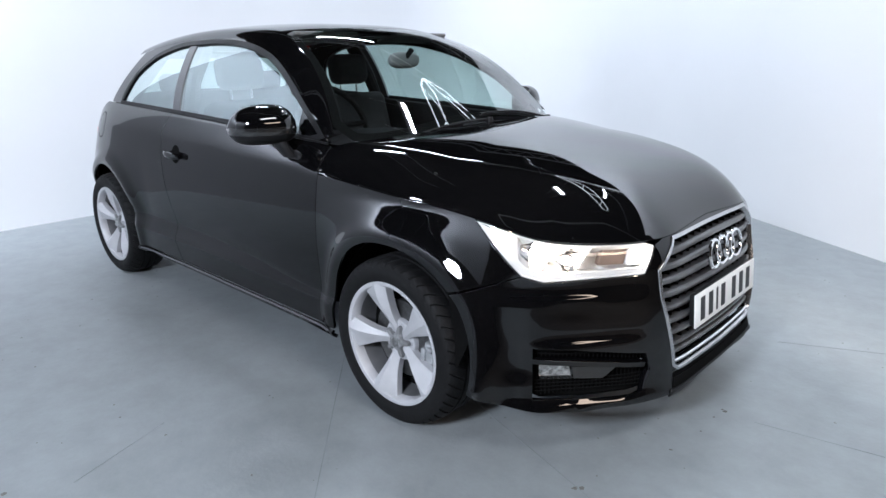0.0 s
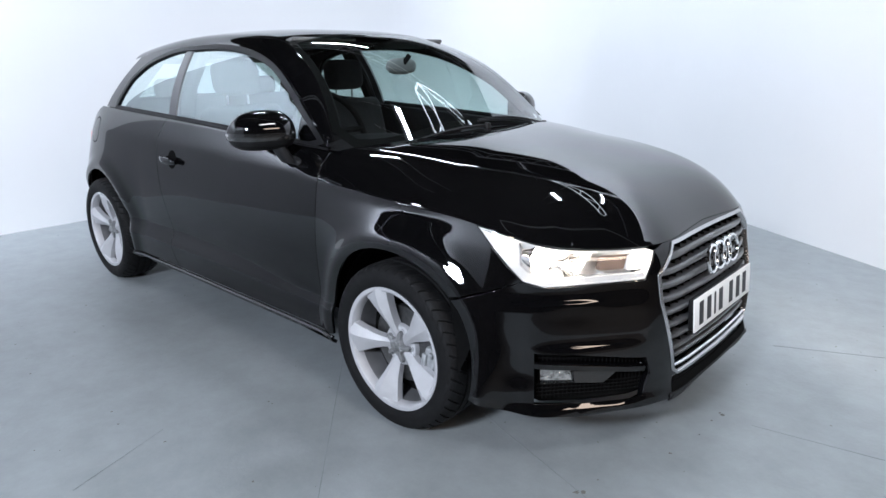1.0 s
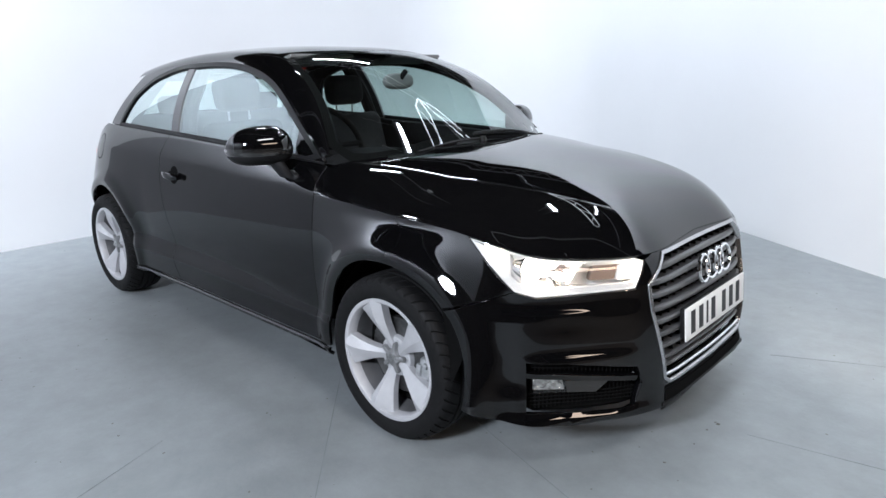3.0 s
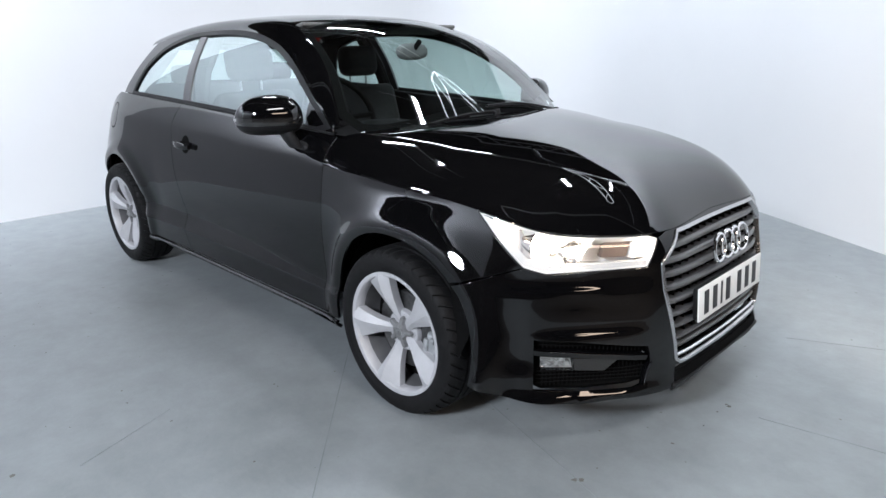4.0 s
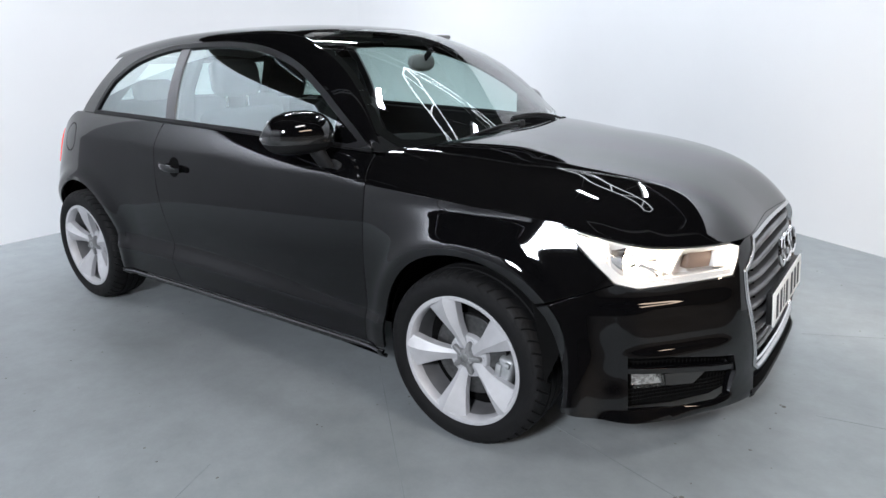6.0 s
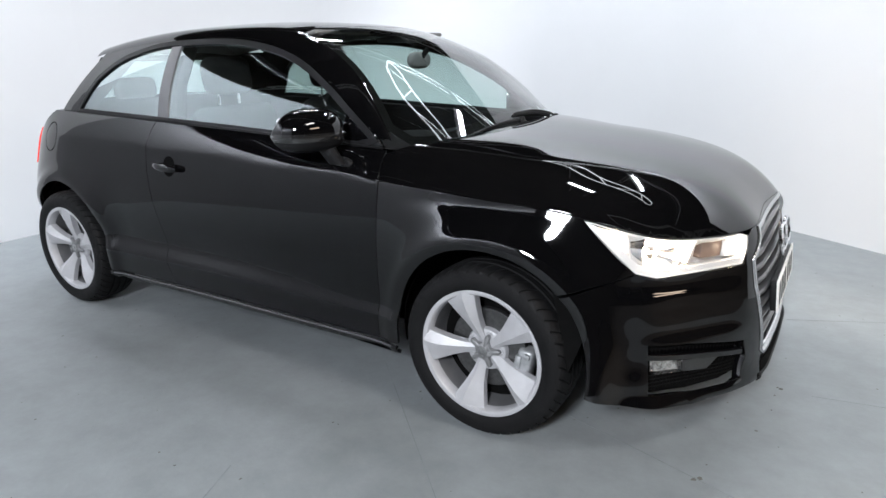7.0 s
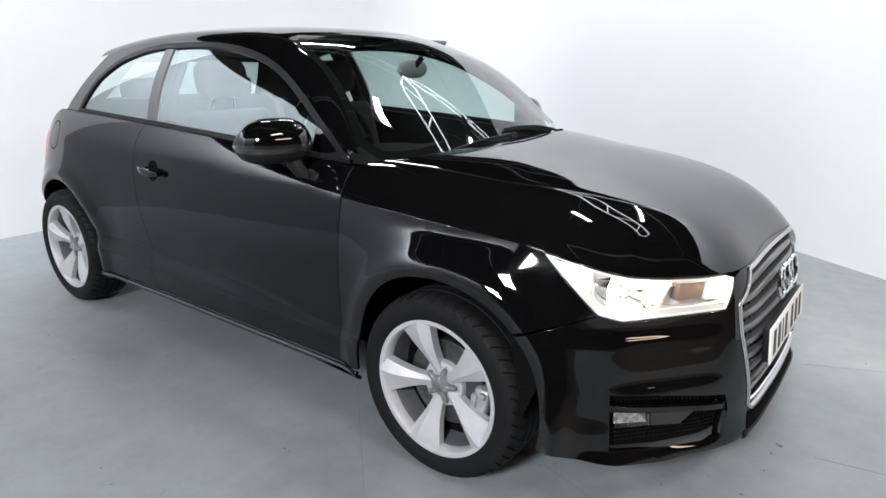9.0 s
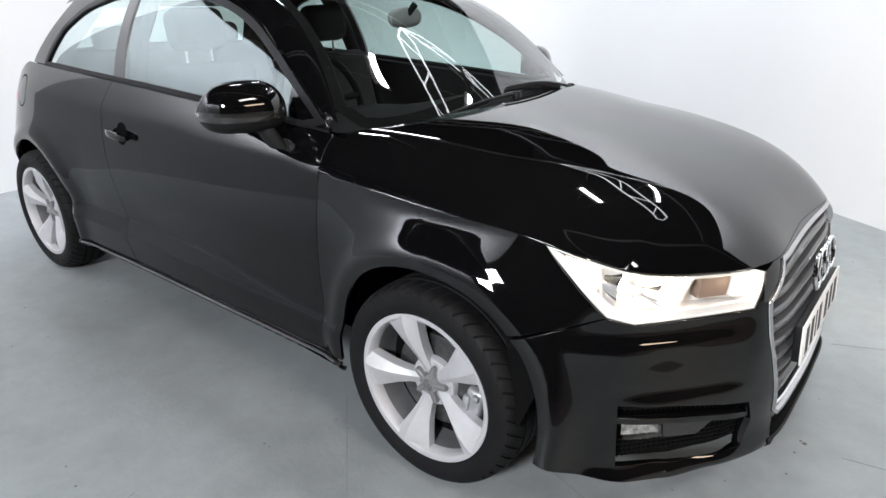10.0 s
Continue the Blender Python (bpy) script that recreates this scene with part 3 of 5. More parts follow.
def LOW(x):
    """How far below the roof edge its rounding begins."""
    return _low(x)


def rail(x, w, deep=0.0):
    """The rounded roof rail and pillar: w from 0 at the side to 0.07 at the top."""
    k = w / 0.07
    zr, yr = RAIL_Z(x), RAIL_Y(x)
    a = side(x, zr - LOW(x))
    c = top(x, -(yr - ROUND(x)))
    b = Vector((x, -yr, zr))
    return a * (1 - k) ** 2 + b * 2 * k * (1 - k) + c * k * k


def tail(y, z, deep=0.0):
    """The sloping tailgate above the belt."""
    x0, x1 = -2.66 - 1.05 * (1.27 - z), -2.28 - 1.5 * (1.27 - z)
    return Vector((x0 + (x1 - x0) * (y / 0.55) ** 2, y, z))


def skew(f, e=0.003):
    """Normals of a surface by small steps."""
    def n(a, b):
        da, db = f(a + e, b) - f(a - e, b), f(a, b + e) - f(a, b - e)
        return da.cross(db).normalized()
    return n


def dense(poly, step):
    out = []
    for (x0, y0), (x1, y1) in zip(poly, poly[1:] + poly[:1]):
        k = max(1, round(math.hypot(x1 - x0, y1 - y0) / step))
        out += [(x0 + (x1 - x0) * i / k, y0 + (y1 - y0) * i / k) for i in range(k)]
    return out


def area2(poly):
    return sum(x0 * y1 - x1 * y0 for (x0, y0), (x1, y1) in zip(poly, poly[1:] + poly[:1]))


def shrink(poly, gap):
    """Moves a closed outline inwards by gap."""
    sign = 1 if area2(poly) > 0 else -1
    n = len(poly)
    out = []
    for i in range(n):
        (x0, y0), (x1, y1), (x2, y2) = poly[i - 1], poly[i], poly[(i + 1) % n]
        ax, ay, bx, by = x1 - x0, y1 - y0, x2 - x1, y2 - y1
        la, lb = math.hypot(ax, ay) or 1, math.hypot(bx, by) or 1
        nx, ny = -(ay / la + by / lb), ax / la + bx / lb
        k = math.hypot(nx, ny)
        if k < 0.3:
            out.append((x1, y1))
            continue
        g = sign * gap * min(2 / k, 1.6)
        out.append((x1 + nx / k * g, y1 + ny / k * g))
    return out


def inside(px, py, poly):
    c = False
    j = len(poly) - 1
    for i in range(len(poly)):
        xi, yi = poly[i]
        xj, yj = poly[j]
        if (yi > py) != (yj > py) and px < (xj - xi) * (py - yi) / (yj - yi) + xi:
            c = not c
        j = i
    return c


def near(px, py, pts, d):
    d2 = d * d
    return any((px - x) ** 2 + (py - y) ** 2 < d2 for x, y in pts)


def sheet(surf, outline, holes=(), step=0.03, gap=0.0015, depth=0.014, rim=0.0012, offset=0.0):
    """Meshes a piece of a surface inside an outline, with rolled-in edges. Returns vertices, faces and normals, seen from outside."""
    loops = [shrink(dense(list(outline), step * 0.6), gap)] + [shrink(dense(list(h), step * 0.5), -gap) for h in holes]
    pts, edges, border = [], [], []
    for lp in loops:
        b = len(pts)
        pts += lp
        edges += [(b + i, b + (i + 1) % len(lp)) for i in range(len(lp))]
        border.append(list(range(b, b + len(lp))))
    rim_pts = list(pts)
    xs, ys = [p[0] for p in loops[0]], [p[1] for p in loops[0]]
    ny = int((max(ys) - min(ys)) / step) + 1
    nx = int((max(xs) - min(xs)) / step) + 1
    for i in range(1, nx + 1):
        for j in range(1, ny + 1):
            p = (min(xs) + i * step - step * 0.37, min(ys) + j * step - step * 0.41)
            if inside(*p, loops[0]) and not any(inside(*p, h) for h in loops[1:]) and not near(*p, rim_pts, step * 0.5):
                pts.append(p)
    res = delaunay_2d_cdt([Vector(p) for p in pts], edges, [], 0, 1e-6)
    v2, tris, orig = res[0], res[2], res[3]
    keep = []
    for t in tris:
        cx, cy = sum(v2[i][0] for i in t) / len(t), sum(v2[i][1] for i in t) / len(t)
        if inside(cx, cy, loops[0]) and not any(inside(cx, cy, h) for h in loops[1:]):
            keep.append(list(t))
    index = {}
    for k, o in enumerate(orig):
        for i in o:
            index[i] = k
    nrm = skew(lambda a, b: surf(a, b))
    P = [surf(v[0], v[1]) for v in v2]
    N = [nrm(v[0], v[1]) for v in v2]
    centre = Vector((-1.2, 0, 0.55))
    flips = sum(1 if n.dot(p - centre) > 0 else -1 for n, p in zip(N, P))
    if flips < 0:
        N = [-n for n in N]
    if offset:
        P = [p + n * offset for p, n in zip(P, N)]
    faces = []
    for t in keep:
        a, b, c = (P[i] for i in t[:3])
        if (b - a).cross(c - a).dot(N[t[0]]) < 0:
            t = t[::-1]
        faces.append(t)
    if depth:
        for lp in border:
            ids = [index[i] for i in lp if i in index]
            m = len(ids)
            r1 = []
            for k in range(m):
                p, n = P[ids[k]], N[ids[k]]
                t = P[ids[(k + 1) % m]] - P[ids[k - 1]]
                o = t.cross(n)
                o = o.normalized() if o.length > 1e-9 else n
                # outward: away from the meshed side
                r1.append((p, n, o))
            hole = lp is not border[0]
            vote = sum(1 if surf_out(v2, ids, k, loops, hole, P, o) else -1 for k, (p, n, o) in enumerate(r1) if k % 7 == 0)
            sg = 1 if vote > 0 else -1
            b = len(P)
            for p, n, o in r1:
                P.append(p + o * sg * rim - n * rim)
                N.append((o * sg + n * 0.5).normalized())
            for p, n, o in r1:
                P.append(p + o * sg * rim - n * depth)
                N.append((o * sg).normalized())
            for k in range(m):
                k2 = (k + 1) % m
                for q in ((ids[k], ids[k2], b + k2, b + k), (b + k, b + k2, b + m + k2, b + m + k)):
                    a, b2, c = P[q[0]], P[q[1]], P[q[2]]
                    f = list(q)
                    if (b2 - a).cross(c - a).dot(N[q[2]]) < 0:
                        f = f[::-1]
                    faces.append(f)
    return P, faces, N


def surf_out(v2, ids, k, loops, hole, P, o):
    """Whether o points away from the meshed side at border vertex k."""
    m = len(ids)
    a, b = v2[ids[k]], v2[ids[(k + 1) % m]]
    mx, my = (a[0] + b[0]) / 2, (a[1] + b[1]) / 2
    dx, dy = b[0] - a[0], b[1] - a[1]
    ln = math.hypot(dx, dy) or 1
    ex, ey = mx - dy / ln * 0.002, my + dx / ln * 0.002
    meshed = inside(ex, ey, loops[0]) and not any(inside(ex, ey, h) for h in loops[1:])
    # o was built from the tangent: tangent x normal; compare with the 3D way towards (ex, ey)
    way = PROBE(ex, ey) - PROBE(mx, my)
    return (way.dot(o) > 0) != meshed


def panel(name, surf, outline, material, parent, label="", both=False, **kw):
    """A body panel under its thing; both: also its mirror image on the other side."""
    global PROBE
    PROBE = surf
    P, F, N = sheet(surf, outline, **kw)
    made = [mesh_object(name, P, F, material, parent, label, normals=N)]
    if both:
        made.append(mesh_object(name, [(p.x, -p.y, p.z) for p in P], [f[::-1] for f in F], material, parent, label, normals=[(n.x, -n.y, n.z) for n in N]))
    return made


PROBE = body

# ---- the car ----
car = thing("car", "glossy black three-door hatchback with lit headlamps parked on the studio floor", "car", (0, 0, RIDE))


def arc(cx, r, a0, a1, n=28):
    """Points of a wheel arch in (way along the outline, height)."""
    out = []
    for k in range(n + 1):
        a = radians(a0 + (a1 - a0) * k / n)
        out.append((SX(cx + r * math.cos(a)), HUB_Z + r * math.sin(a)))
    return out


def shoulder_run(x0, x1, n=24, drop=0.0):
    return [(SX(x0 + (x1 - x0) * k / n), SHOULDER(SX(x0 + (x1 - x0) * k / n)) - drop) for k in range(n + 1)]


def belt_run(x0, x1, n=20):
    return [(SX(x0 + (x1 - x0) * k / n), BELT_Z(x0 + (x1 - x0) * k / n)) for k in range(n + 1)]


REAR = -WHEELBASE
SILL_Z = 0.230
DOOR_F = -0.43
# lamp outline (way along the nose, height)
LAMP_TIP, LAMP_OUT, LAMP_LOW, LAMP_INLOW, LAMP_IN = (SX(0.315), 0.757), (SX(0.475), 0.605), (SX(0.535), 0.588), (SY(-0.445), 0.598), (SY(-0.401), 0.682)


def hood_line(s0, s1, n=16, drop=0.0):
    return [(s0 + (s1 - s0) * k / n, SHOULDER(s0 + (s1 - s0) * k / n) - drop) for k in range(n + 1)]


LAMP = [LAMP_TIP] + hood_line(LAMP_TIP[0], LAMP_IN[0], 16)[1:-1] + [LAMP_IN, LAMP_INLOW, LAMP_LOW, LAMP_OUT]
# front wings
fender = (shoulder_run(DOOR_F, 0.315) + [(SX(0.37), 0.705), (SX(0.425), 0.652), (SX(0.474), 0.606)] + arc(0.0, ARCH_R, 43, 180, 30) + [(SX(-ARCH_R), 0.230), (SX(DOOR_F - 0.012), 0.230), (SX(DOOR_F - 0.012), 0.45)])
panel("front_wing", skin, fender, PAINT, car, both=True, step=0.0095, gap=0.0018, rim=0.0008)
# doors
rear_cut = [(SX(x), z) for x, z in ((-1.742, 0.968), (-1.750, 0.92), (-1.752, 0.86), (-1.746, 0.76), (-1.725, 0.62), (-1.700, 0.50), (-1.685, 0.42), (-1.665, 0.33), (-1.625, 0.245))]
door = ([(SX(DOOR_F - 0.012), SILL_Z), (SX(DOOR_F - 0.012), 0.45)] + [(SX(DOOR_F), SHOULDER(SX(DOOR_F)))] + belt_run(-0.455, -1.742) + rear_cut[1:] + [(SX(-1.60), SILL_Z)])
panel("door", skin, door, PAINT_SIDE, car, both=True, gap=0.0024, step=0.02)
# sills
sill = [(SX(-0.352), 0.228), (SX(-1.2), 0.228), (SX(REAR + 0.356), 0.228), (SX(REAR + 0.352), 0.19), (SX(-1.2), 0.185), (SX(-0.345), 0.19)]
panel("sill", lambda s, z: body(s, z, -0.016 * math.exp(-((z - 0.210) / 0.012) ** 2)), sill, PAINT, car, both=True, gap=0.002, step=0.02)
# thin grey tube along the sill's upper edge, painted in as its highlight
for sg in (-1, 1):
    part("sill_glint", tube_bm([Vector((p.x, sg * (-p.y + 0.004), p.z)) for p in (body(SX(x), 0.222, -0.006) for x in np.linspace(-0.375, REAR + 0.39, 30).tolist())], 0.0038, 8), SILL_GLINT, car, "thin grey tube in place of the sill's highlight")
# rear quarters
quarter = (rear_cut + [(SX(-1.60), SILL_Z), (SX(REAR + ARCH_R), 0.230)] + arc(REAR, ARCH_R, 2, 168, 34) + [(SX(-2.86), 0.42), (SX(-2.88), 0.66), (SX(-2.865), 0.78), (SX(-2.81), 0.87), (SX(-2.74), 0.935), (SX(-2.665), 0.978)] + belt_run(-2.62, -1.742)[:-1])
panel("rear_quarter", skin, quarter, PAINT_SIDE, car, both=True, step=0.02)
# rear bumper and tailgate, one piece each across the back
SB = 2 * S_END


def back(s, z, deep=0.0):
    """The skin carried on past the tail's centre."""
    if s > S_END:
        p = body(SB - s, z, deep)
        return Vector((p.x, -p.y, p.z))
    return body(s, z, deep)


bumper_rear = [(SX(REAR - 0.36), 0.22), (SX(-2.86), 0.42), (SX(-2.88), 0.62), (SB - SX(-2.88), 0.62), (SB - SX(-2.86), 0.42), (SB - SX(REAR - 0.36), 0.22)]
panel("rear_bumper", back, bumper_rear, PAINT, car, step=0.05)
panel("tailgate", back, [(SX(-3.02), 0.63), (SX(-3.0), 0.97), (SB - SX(-3.0), 0.97), (SB - SX(-3.02), 0.63)], PAINT, car, step=0.05)
panel("tail_lamp", back, [(SX(-2.87), 0.70), (SX(-2.845), 0.82), (SX(-2.875), 0.885), (SX(-2.99), 0.89), (SX(-3.01), 0.68)], RED, car, "lit red rear lamp", both=True, offset=0.006, depth=0.02)
# hood: one clamshell over the wings
hp = [body(s, SHOULDER(s)) for s in [SX(DOOR_F) * k / 60 for k in range(61)]]


def cowl_x(y):
    return -0.245 - 0.045 * (y / 0.7) ** 2 - 0.125 * abs(y / 0.7) ** 5


hood_outline = [(p.x, p.y) for p in hp[::-1]] + [(p.x, -p.y) for p in hp[1:]]
hood_outline += [(cowl_x(0.70 - 1.40 * k / 30) - 0.036 * smooth(abs(0.70 - 1.40 * k / 30), 0.58, 0.70), 0.70 - 1.40 * k / 30) for k in range(31)]
panel("bonnet", hood, hood_outline, PAINT, car, "black clamshell bonnet", step=0.0125)
# greenhouse
DLO = [(-0.505, 0.944), (-0.565, 0.992), (-0.731, 1.108), (-0.908, 1.203), (-1.088, 1.263), (-1.305, 1.299), (-1.509, 1.309), (-1.71, 1.306), (-1.86, 1.298), (-2.02, 1.268), (-2.15, 1.225), (-2.265, 1.150), (-2.345, 1.045), (-2.385, 0.990)]
_d = spline([-p[0] for p in DLO[2:-2]], [p[1] for p in DLO[2:-2]])
dlo_top = [DLO[0], DLO[1]] + [(-v, _d(v)) for v in np.linspace(0.731, 2.265, 40).tolist()] + DLO[-2:]


def belt_low(x0, x1, n=24, up=0.006):
    return [(x0 + (x1 - x0) * k / n, BELT_Z(x0 + (x1 - x0) * k / n) + up) for k in range(n + 1)]


dlo = dlo_top + belt_low(-2.385, -0.505)[1:-1]
shell_out = [(x, RAIL_Z(x) - LOW(x)) for x in np.linspace(-0.50, -2.30, 50).tolist()] + [(-2.360, 1.185), (-2.448, 1.08), (-2.535, 0.993)] + belt_low(-2.53, -0.47, 30, 0.002)
panel("roof_side", side, shell_out, PAINT, car, both=True, holes=[dlo], gap=0.0005, rim=0.001)
panel("pillar_lining", side, shell_out, CABIN, car, "black inner pillar lining", both=True, holes=[shrink(dense(dlo, 0.03), -0.004)], gap=0.004, depth=0, offset=-0.013)
rail_out = [(x, 0.0) for x in np.linspace(-0.47, -2.370, 60).tolist()] + [(x, 0.07) for x in np.linspace(-2.370, -0.435, 60).tolist()]
panel("roof_rail", rail, rail_out, PAINT, car, both=True, gap=0.0, step=0.02, depth=0)


def header_x(y):
    return -0.955 - 0.06 * (y / 0.5) ** 2


def rail_in(x):
    return RAIL_Y(x) - ROUND(x)


hx = _root(lambda v: header_x(rail_in(v)) - v, 0.0, -1.2, -0.8)
roof = [(header_x(y), y) for y in np.linspace(-rail_in(hx), rail_in(hx), 24).tolist()] + [(x, rail_in(x)) for x in np.linspace(hx, -2.370, 30).tolist()[1:]] + [(-2.60, 0.35), (-2.66, 0.0), (-2.60, -0.35)] + [(x, -rail_in(x)) for x in np.linspace(-2.370, hx, 30).tolist()[:-1]]
panel("roof_skin", top, roof, PAINT, car, gap=0.001)
screen = [(header_x(y) + 0.006, y) for y in np.linspace(-rail_in(hx), rail_in(hx), 24).tolist()] + [(x, rail_in(x)) for x in np.linspace(hx, -0.47, 24).tolist()[1:]] + [(cowl_x(y) - 0.025, y) for y in np.linspace(0.63, -0.63, 24).tolist()] + [(x, -rail_in(x)) for x in np.linspace(-0.47, hx, 24).tolist()[:-1]]
for o in panel("windscreen", top, screen, GLASS, car, "clear windscreen", depth=0, gap=0.0):
    o.visible_shadow = False
# frit: black border of the screen
frit_in = shrink(dense(screen, 0.03), 0.035)
panel("screen_border", top, screen, DARK, car, holes=[frit_in], depth=0, gap=0.0, offset=-0.004)
# rear screen in the tailgate
rear_glass = [(-0.46, 1.235), (0.46, 1.235), (0.56, 1.02), (-0.56, 1.02)]
tail_out = [(-0.55, 1.265), (0.55, 1.265), (0.66, 0.985), (-0.66, 0.985)]
panel("tailgate_frame", tail, tail_out, PAINT, car, holes=[rear_glass], gap=0.0)
for o in panel("rear_screen", tail, rear_glass, GLASS, car, "tinted rear screen", depth=0, gap=0.0):
    o.visible_shadow = False
# side glass
B0, B1 = -1.672, -1.742


def clip_run(x0, x1):
    return [p for p in dlo_top if x1 < p[0] < x0]


def dlo_z(x):
    return _d(-x)


front_glass = [DLO[0]] + clip_run(-0.52, B0) + [(B0 - 0.035, dlo_z(B0 - 0.035))] + belt_low(B0, -0.505)[:-1]
quarter_glass = [(B1 - 0.03, dlo_z(B1 - 0.03))] + clip_run(B1 - 0.04, -2.38) + [(-2.385, 0.992)] + belt_low(-2.36, B1)
for o in panel("door_window", side, front_glass, SIDE_GLASS, car, "green-tinted door window", both=True, depth=0, gap=0.004, offset=-0.008):
    o.visible_shadow = False
for o in panel("quarter_window", side, quarter_glass, SIDE_GLASS, car, "green-tinted quarter window", both=True, depth=0, gap=0.004, offset=-0.008):
    o.visible_shadow = False
pillar = [(B0 - 0.035, dlo_z(B0 - 0.035)), (B1 - 0.03, dlo_z(B1 - 0.03)), (B1, BELT_Z(B1) + 0.006), (B0, BELT_Z(B0) + 0.006)]
panel("door_pillar", side, pillar, SATIN, car, "satin black door pillar trim", both=True, gap=0.0, offset=-0.003)
# window seals
seal_in = shrink(dense(dlo, 0.03), 0.0115)
panel("window_seal", side, shrink(dense(dlo, 0.03), -0.009), SEAL, car, "satin black window surround", both=True, holes=[seal_in], gap=0.0, offset=0.002, depth=0.008, step=0.02)
# dark inner body behind the joints
inner = [(SX(0.30), 0.30), (SX(0.20), 0.70)] + shoulder_run(0.20, -2.7, 30, 0.03)[1:] + [(SX(-2.84), 0.5)] + arc(REAR, 0.365, 168, 2, 20) + arc(0.0, 0.365, 178, 20, 20)
panel("inner_body", lambda s, z: body(s, z, 0.022), inner, DARK, car, both=True, depth=0, step=0.06)
panel("floor_pan", lambda x, y: Vector((x, y, 0.20)), [(0.45, -0.55), (0.45, 0.55), (-2.95, 0.55), (-2.95, -0.55)], DARK, car, depth=0.02, step=0.3)
# unseen black plate added to keep light from leaking under the nose
under = [(0.30, -0.50), (0.42, -0.66), (0.50, -0.66), (0.60, -0.56), (0.68, -0.44), (0.73, -0.30), (0.745, 0.0)]
panel("nose_light_block", lambda x, y: Vector((x, y, 0.203)), under + [(x, -y) for x, y in under[-2::-1]], DARK, car, "unseen black plate that blocks light under the nose", depth=0.01, step=0.1)
for cx in (0.0, REAR):
    for sg in (-1, 1):
        bm = bmesh.new()
        prof = [(0.350, 0.765), (0.362, 0.75), (0.362, 0.52), (0.05, 0.50)]
        rows = []
        for r, y in prof:
            rows.append([bm.verts.new((cx + r * math.cos(radians(a)), sg * y, HUB_Z + r * math.sin(radians(a)))) for a in range(-12, 193, 12)])
        for a, b in zip(rows, rows[1:]):
            for k in range(len(a) - 1):
                bm.faces.new((a[k], a[k + 1], b[k + 1], b[k]))
        part("wheel_arch_liner", bm, DARK, car)
# front bumper with grille and vent openings
GR = [(-0.307, 0.688), (-0.399, 0.605), (-0.392, 0.52), (-0.332, 0.285), (-0.307, 0.268)]
grille_hole = [(SY(y), z) for y, z in GR] + [(SY(-y), z) for y, z in GR[::-1]]
VENT = [(SX(0.512), 0.392), (SX(0.60), 0.388), (SY(-0.444), 0.354), (SY(-0.424), 0.292), (SY(-0.448), 0.226), (SX(0.62), 0.226), (SX(0.515), 0.236)]
VENT_L = [(-s, z) for s, z in VENT]
half = [(SX(0.262), 0.529), LAMP_OUT, LAMP_LOW, LAMP_INLOW, LAMP_IN] + hood_line(LAMP_IN[0], 0.0, 10)[1:]
low = arc(0.0, ARCH_R + 0.004, 39, -9, 14)
low = low + [(SX(0.42), 0.220), (SX(0.47), 0.210), (SX(0.53), 0.199), (SX(0.62), 0.189), (SY(-0.44), 0.190), (SY(-0.345), 0.192), (SY(-0.330), 0.262), (SY(0.0), 0.262)]
bump = half + [(-s, z) for s, z in half[-2::-1]] + [(-s, z) for s, z in low[1:-1]] + low[:0:-1]
panel("front_bumper", body, bump, PAINT, car, "black front bumper", holes=[grille_hole, VENT, VENT_L], step=0.015, depth=0.03, gap=0.0008, rim=0.0008)
# ---- wheels ----
def tyre_bm(blocks=46):
    """Tyre with three ring grooves and cross-cut shoulder blocks."""
    prof = [(0.217, -0.086), (0.224, -0.098), (0.238, -0.105), (0.256, -0.1075), (0.272, -0.105), (0.284, -0.098), (0.2925, -0.088), (0.2975, -0.076), (0.3005, -0.060),
            (0.3015, -0.042), (0.294, -0.040), (0.294, -0.033), (0.302, -0.031), (0.3025, -0.005), (0.295, -0.004)]
    prof = prof + [(r, -h) for r, h in prof[::-1]]
    bm = bmesh.new()
    rings = []
    n = blocks * 4
    for r, h in prof:
        ring = []
        for k in range(n):
            f = (0.0, 0.10, 0.15, 0.95)[k % 4]
            a = 2 * math.pi * (k // 4 + f) / blocks + 2.2 * (abs(h) - 0.06) * (1 if r > 0.28 else 0)
            rr = r - (0.007 if k % 4 < 2 and abs(h) > 0.045 and r > 0.283 else 0)
            ring.append(bm.verts.new((rr * math.cos(a), h, rr * math.sin(a))))
        rings.append(ring)
    for a, b in zip(rings, rings[1:]):
        for k in range(n):
            bm.faces.new((a[k], a[(k + 1) % n], b[(k + 1) % n], b[k]))
    return bm


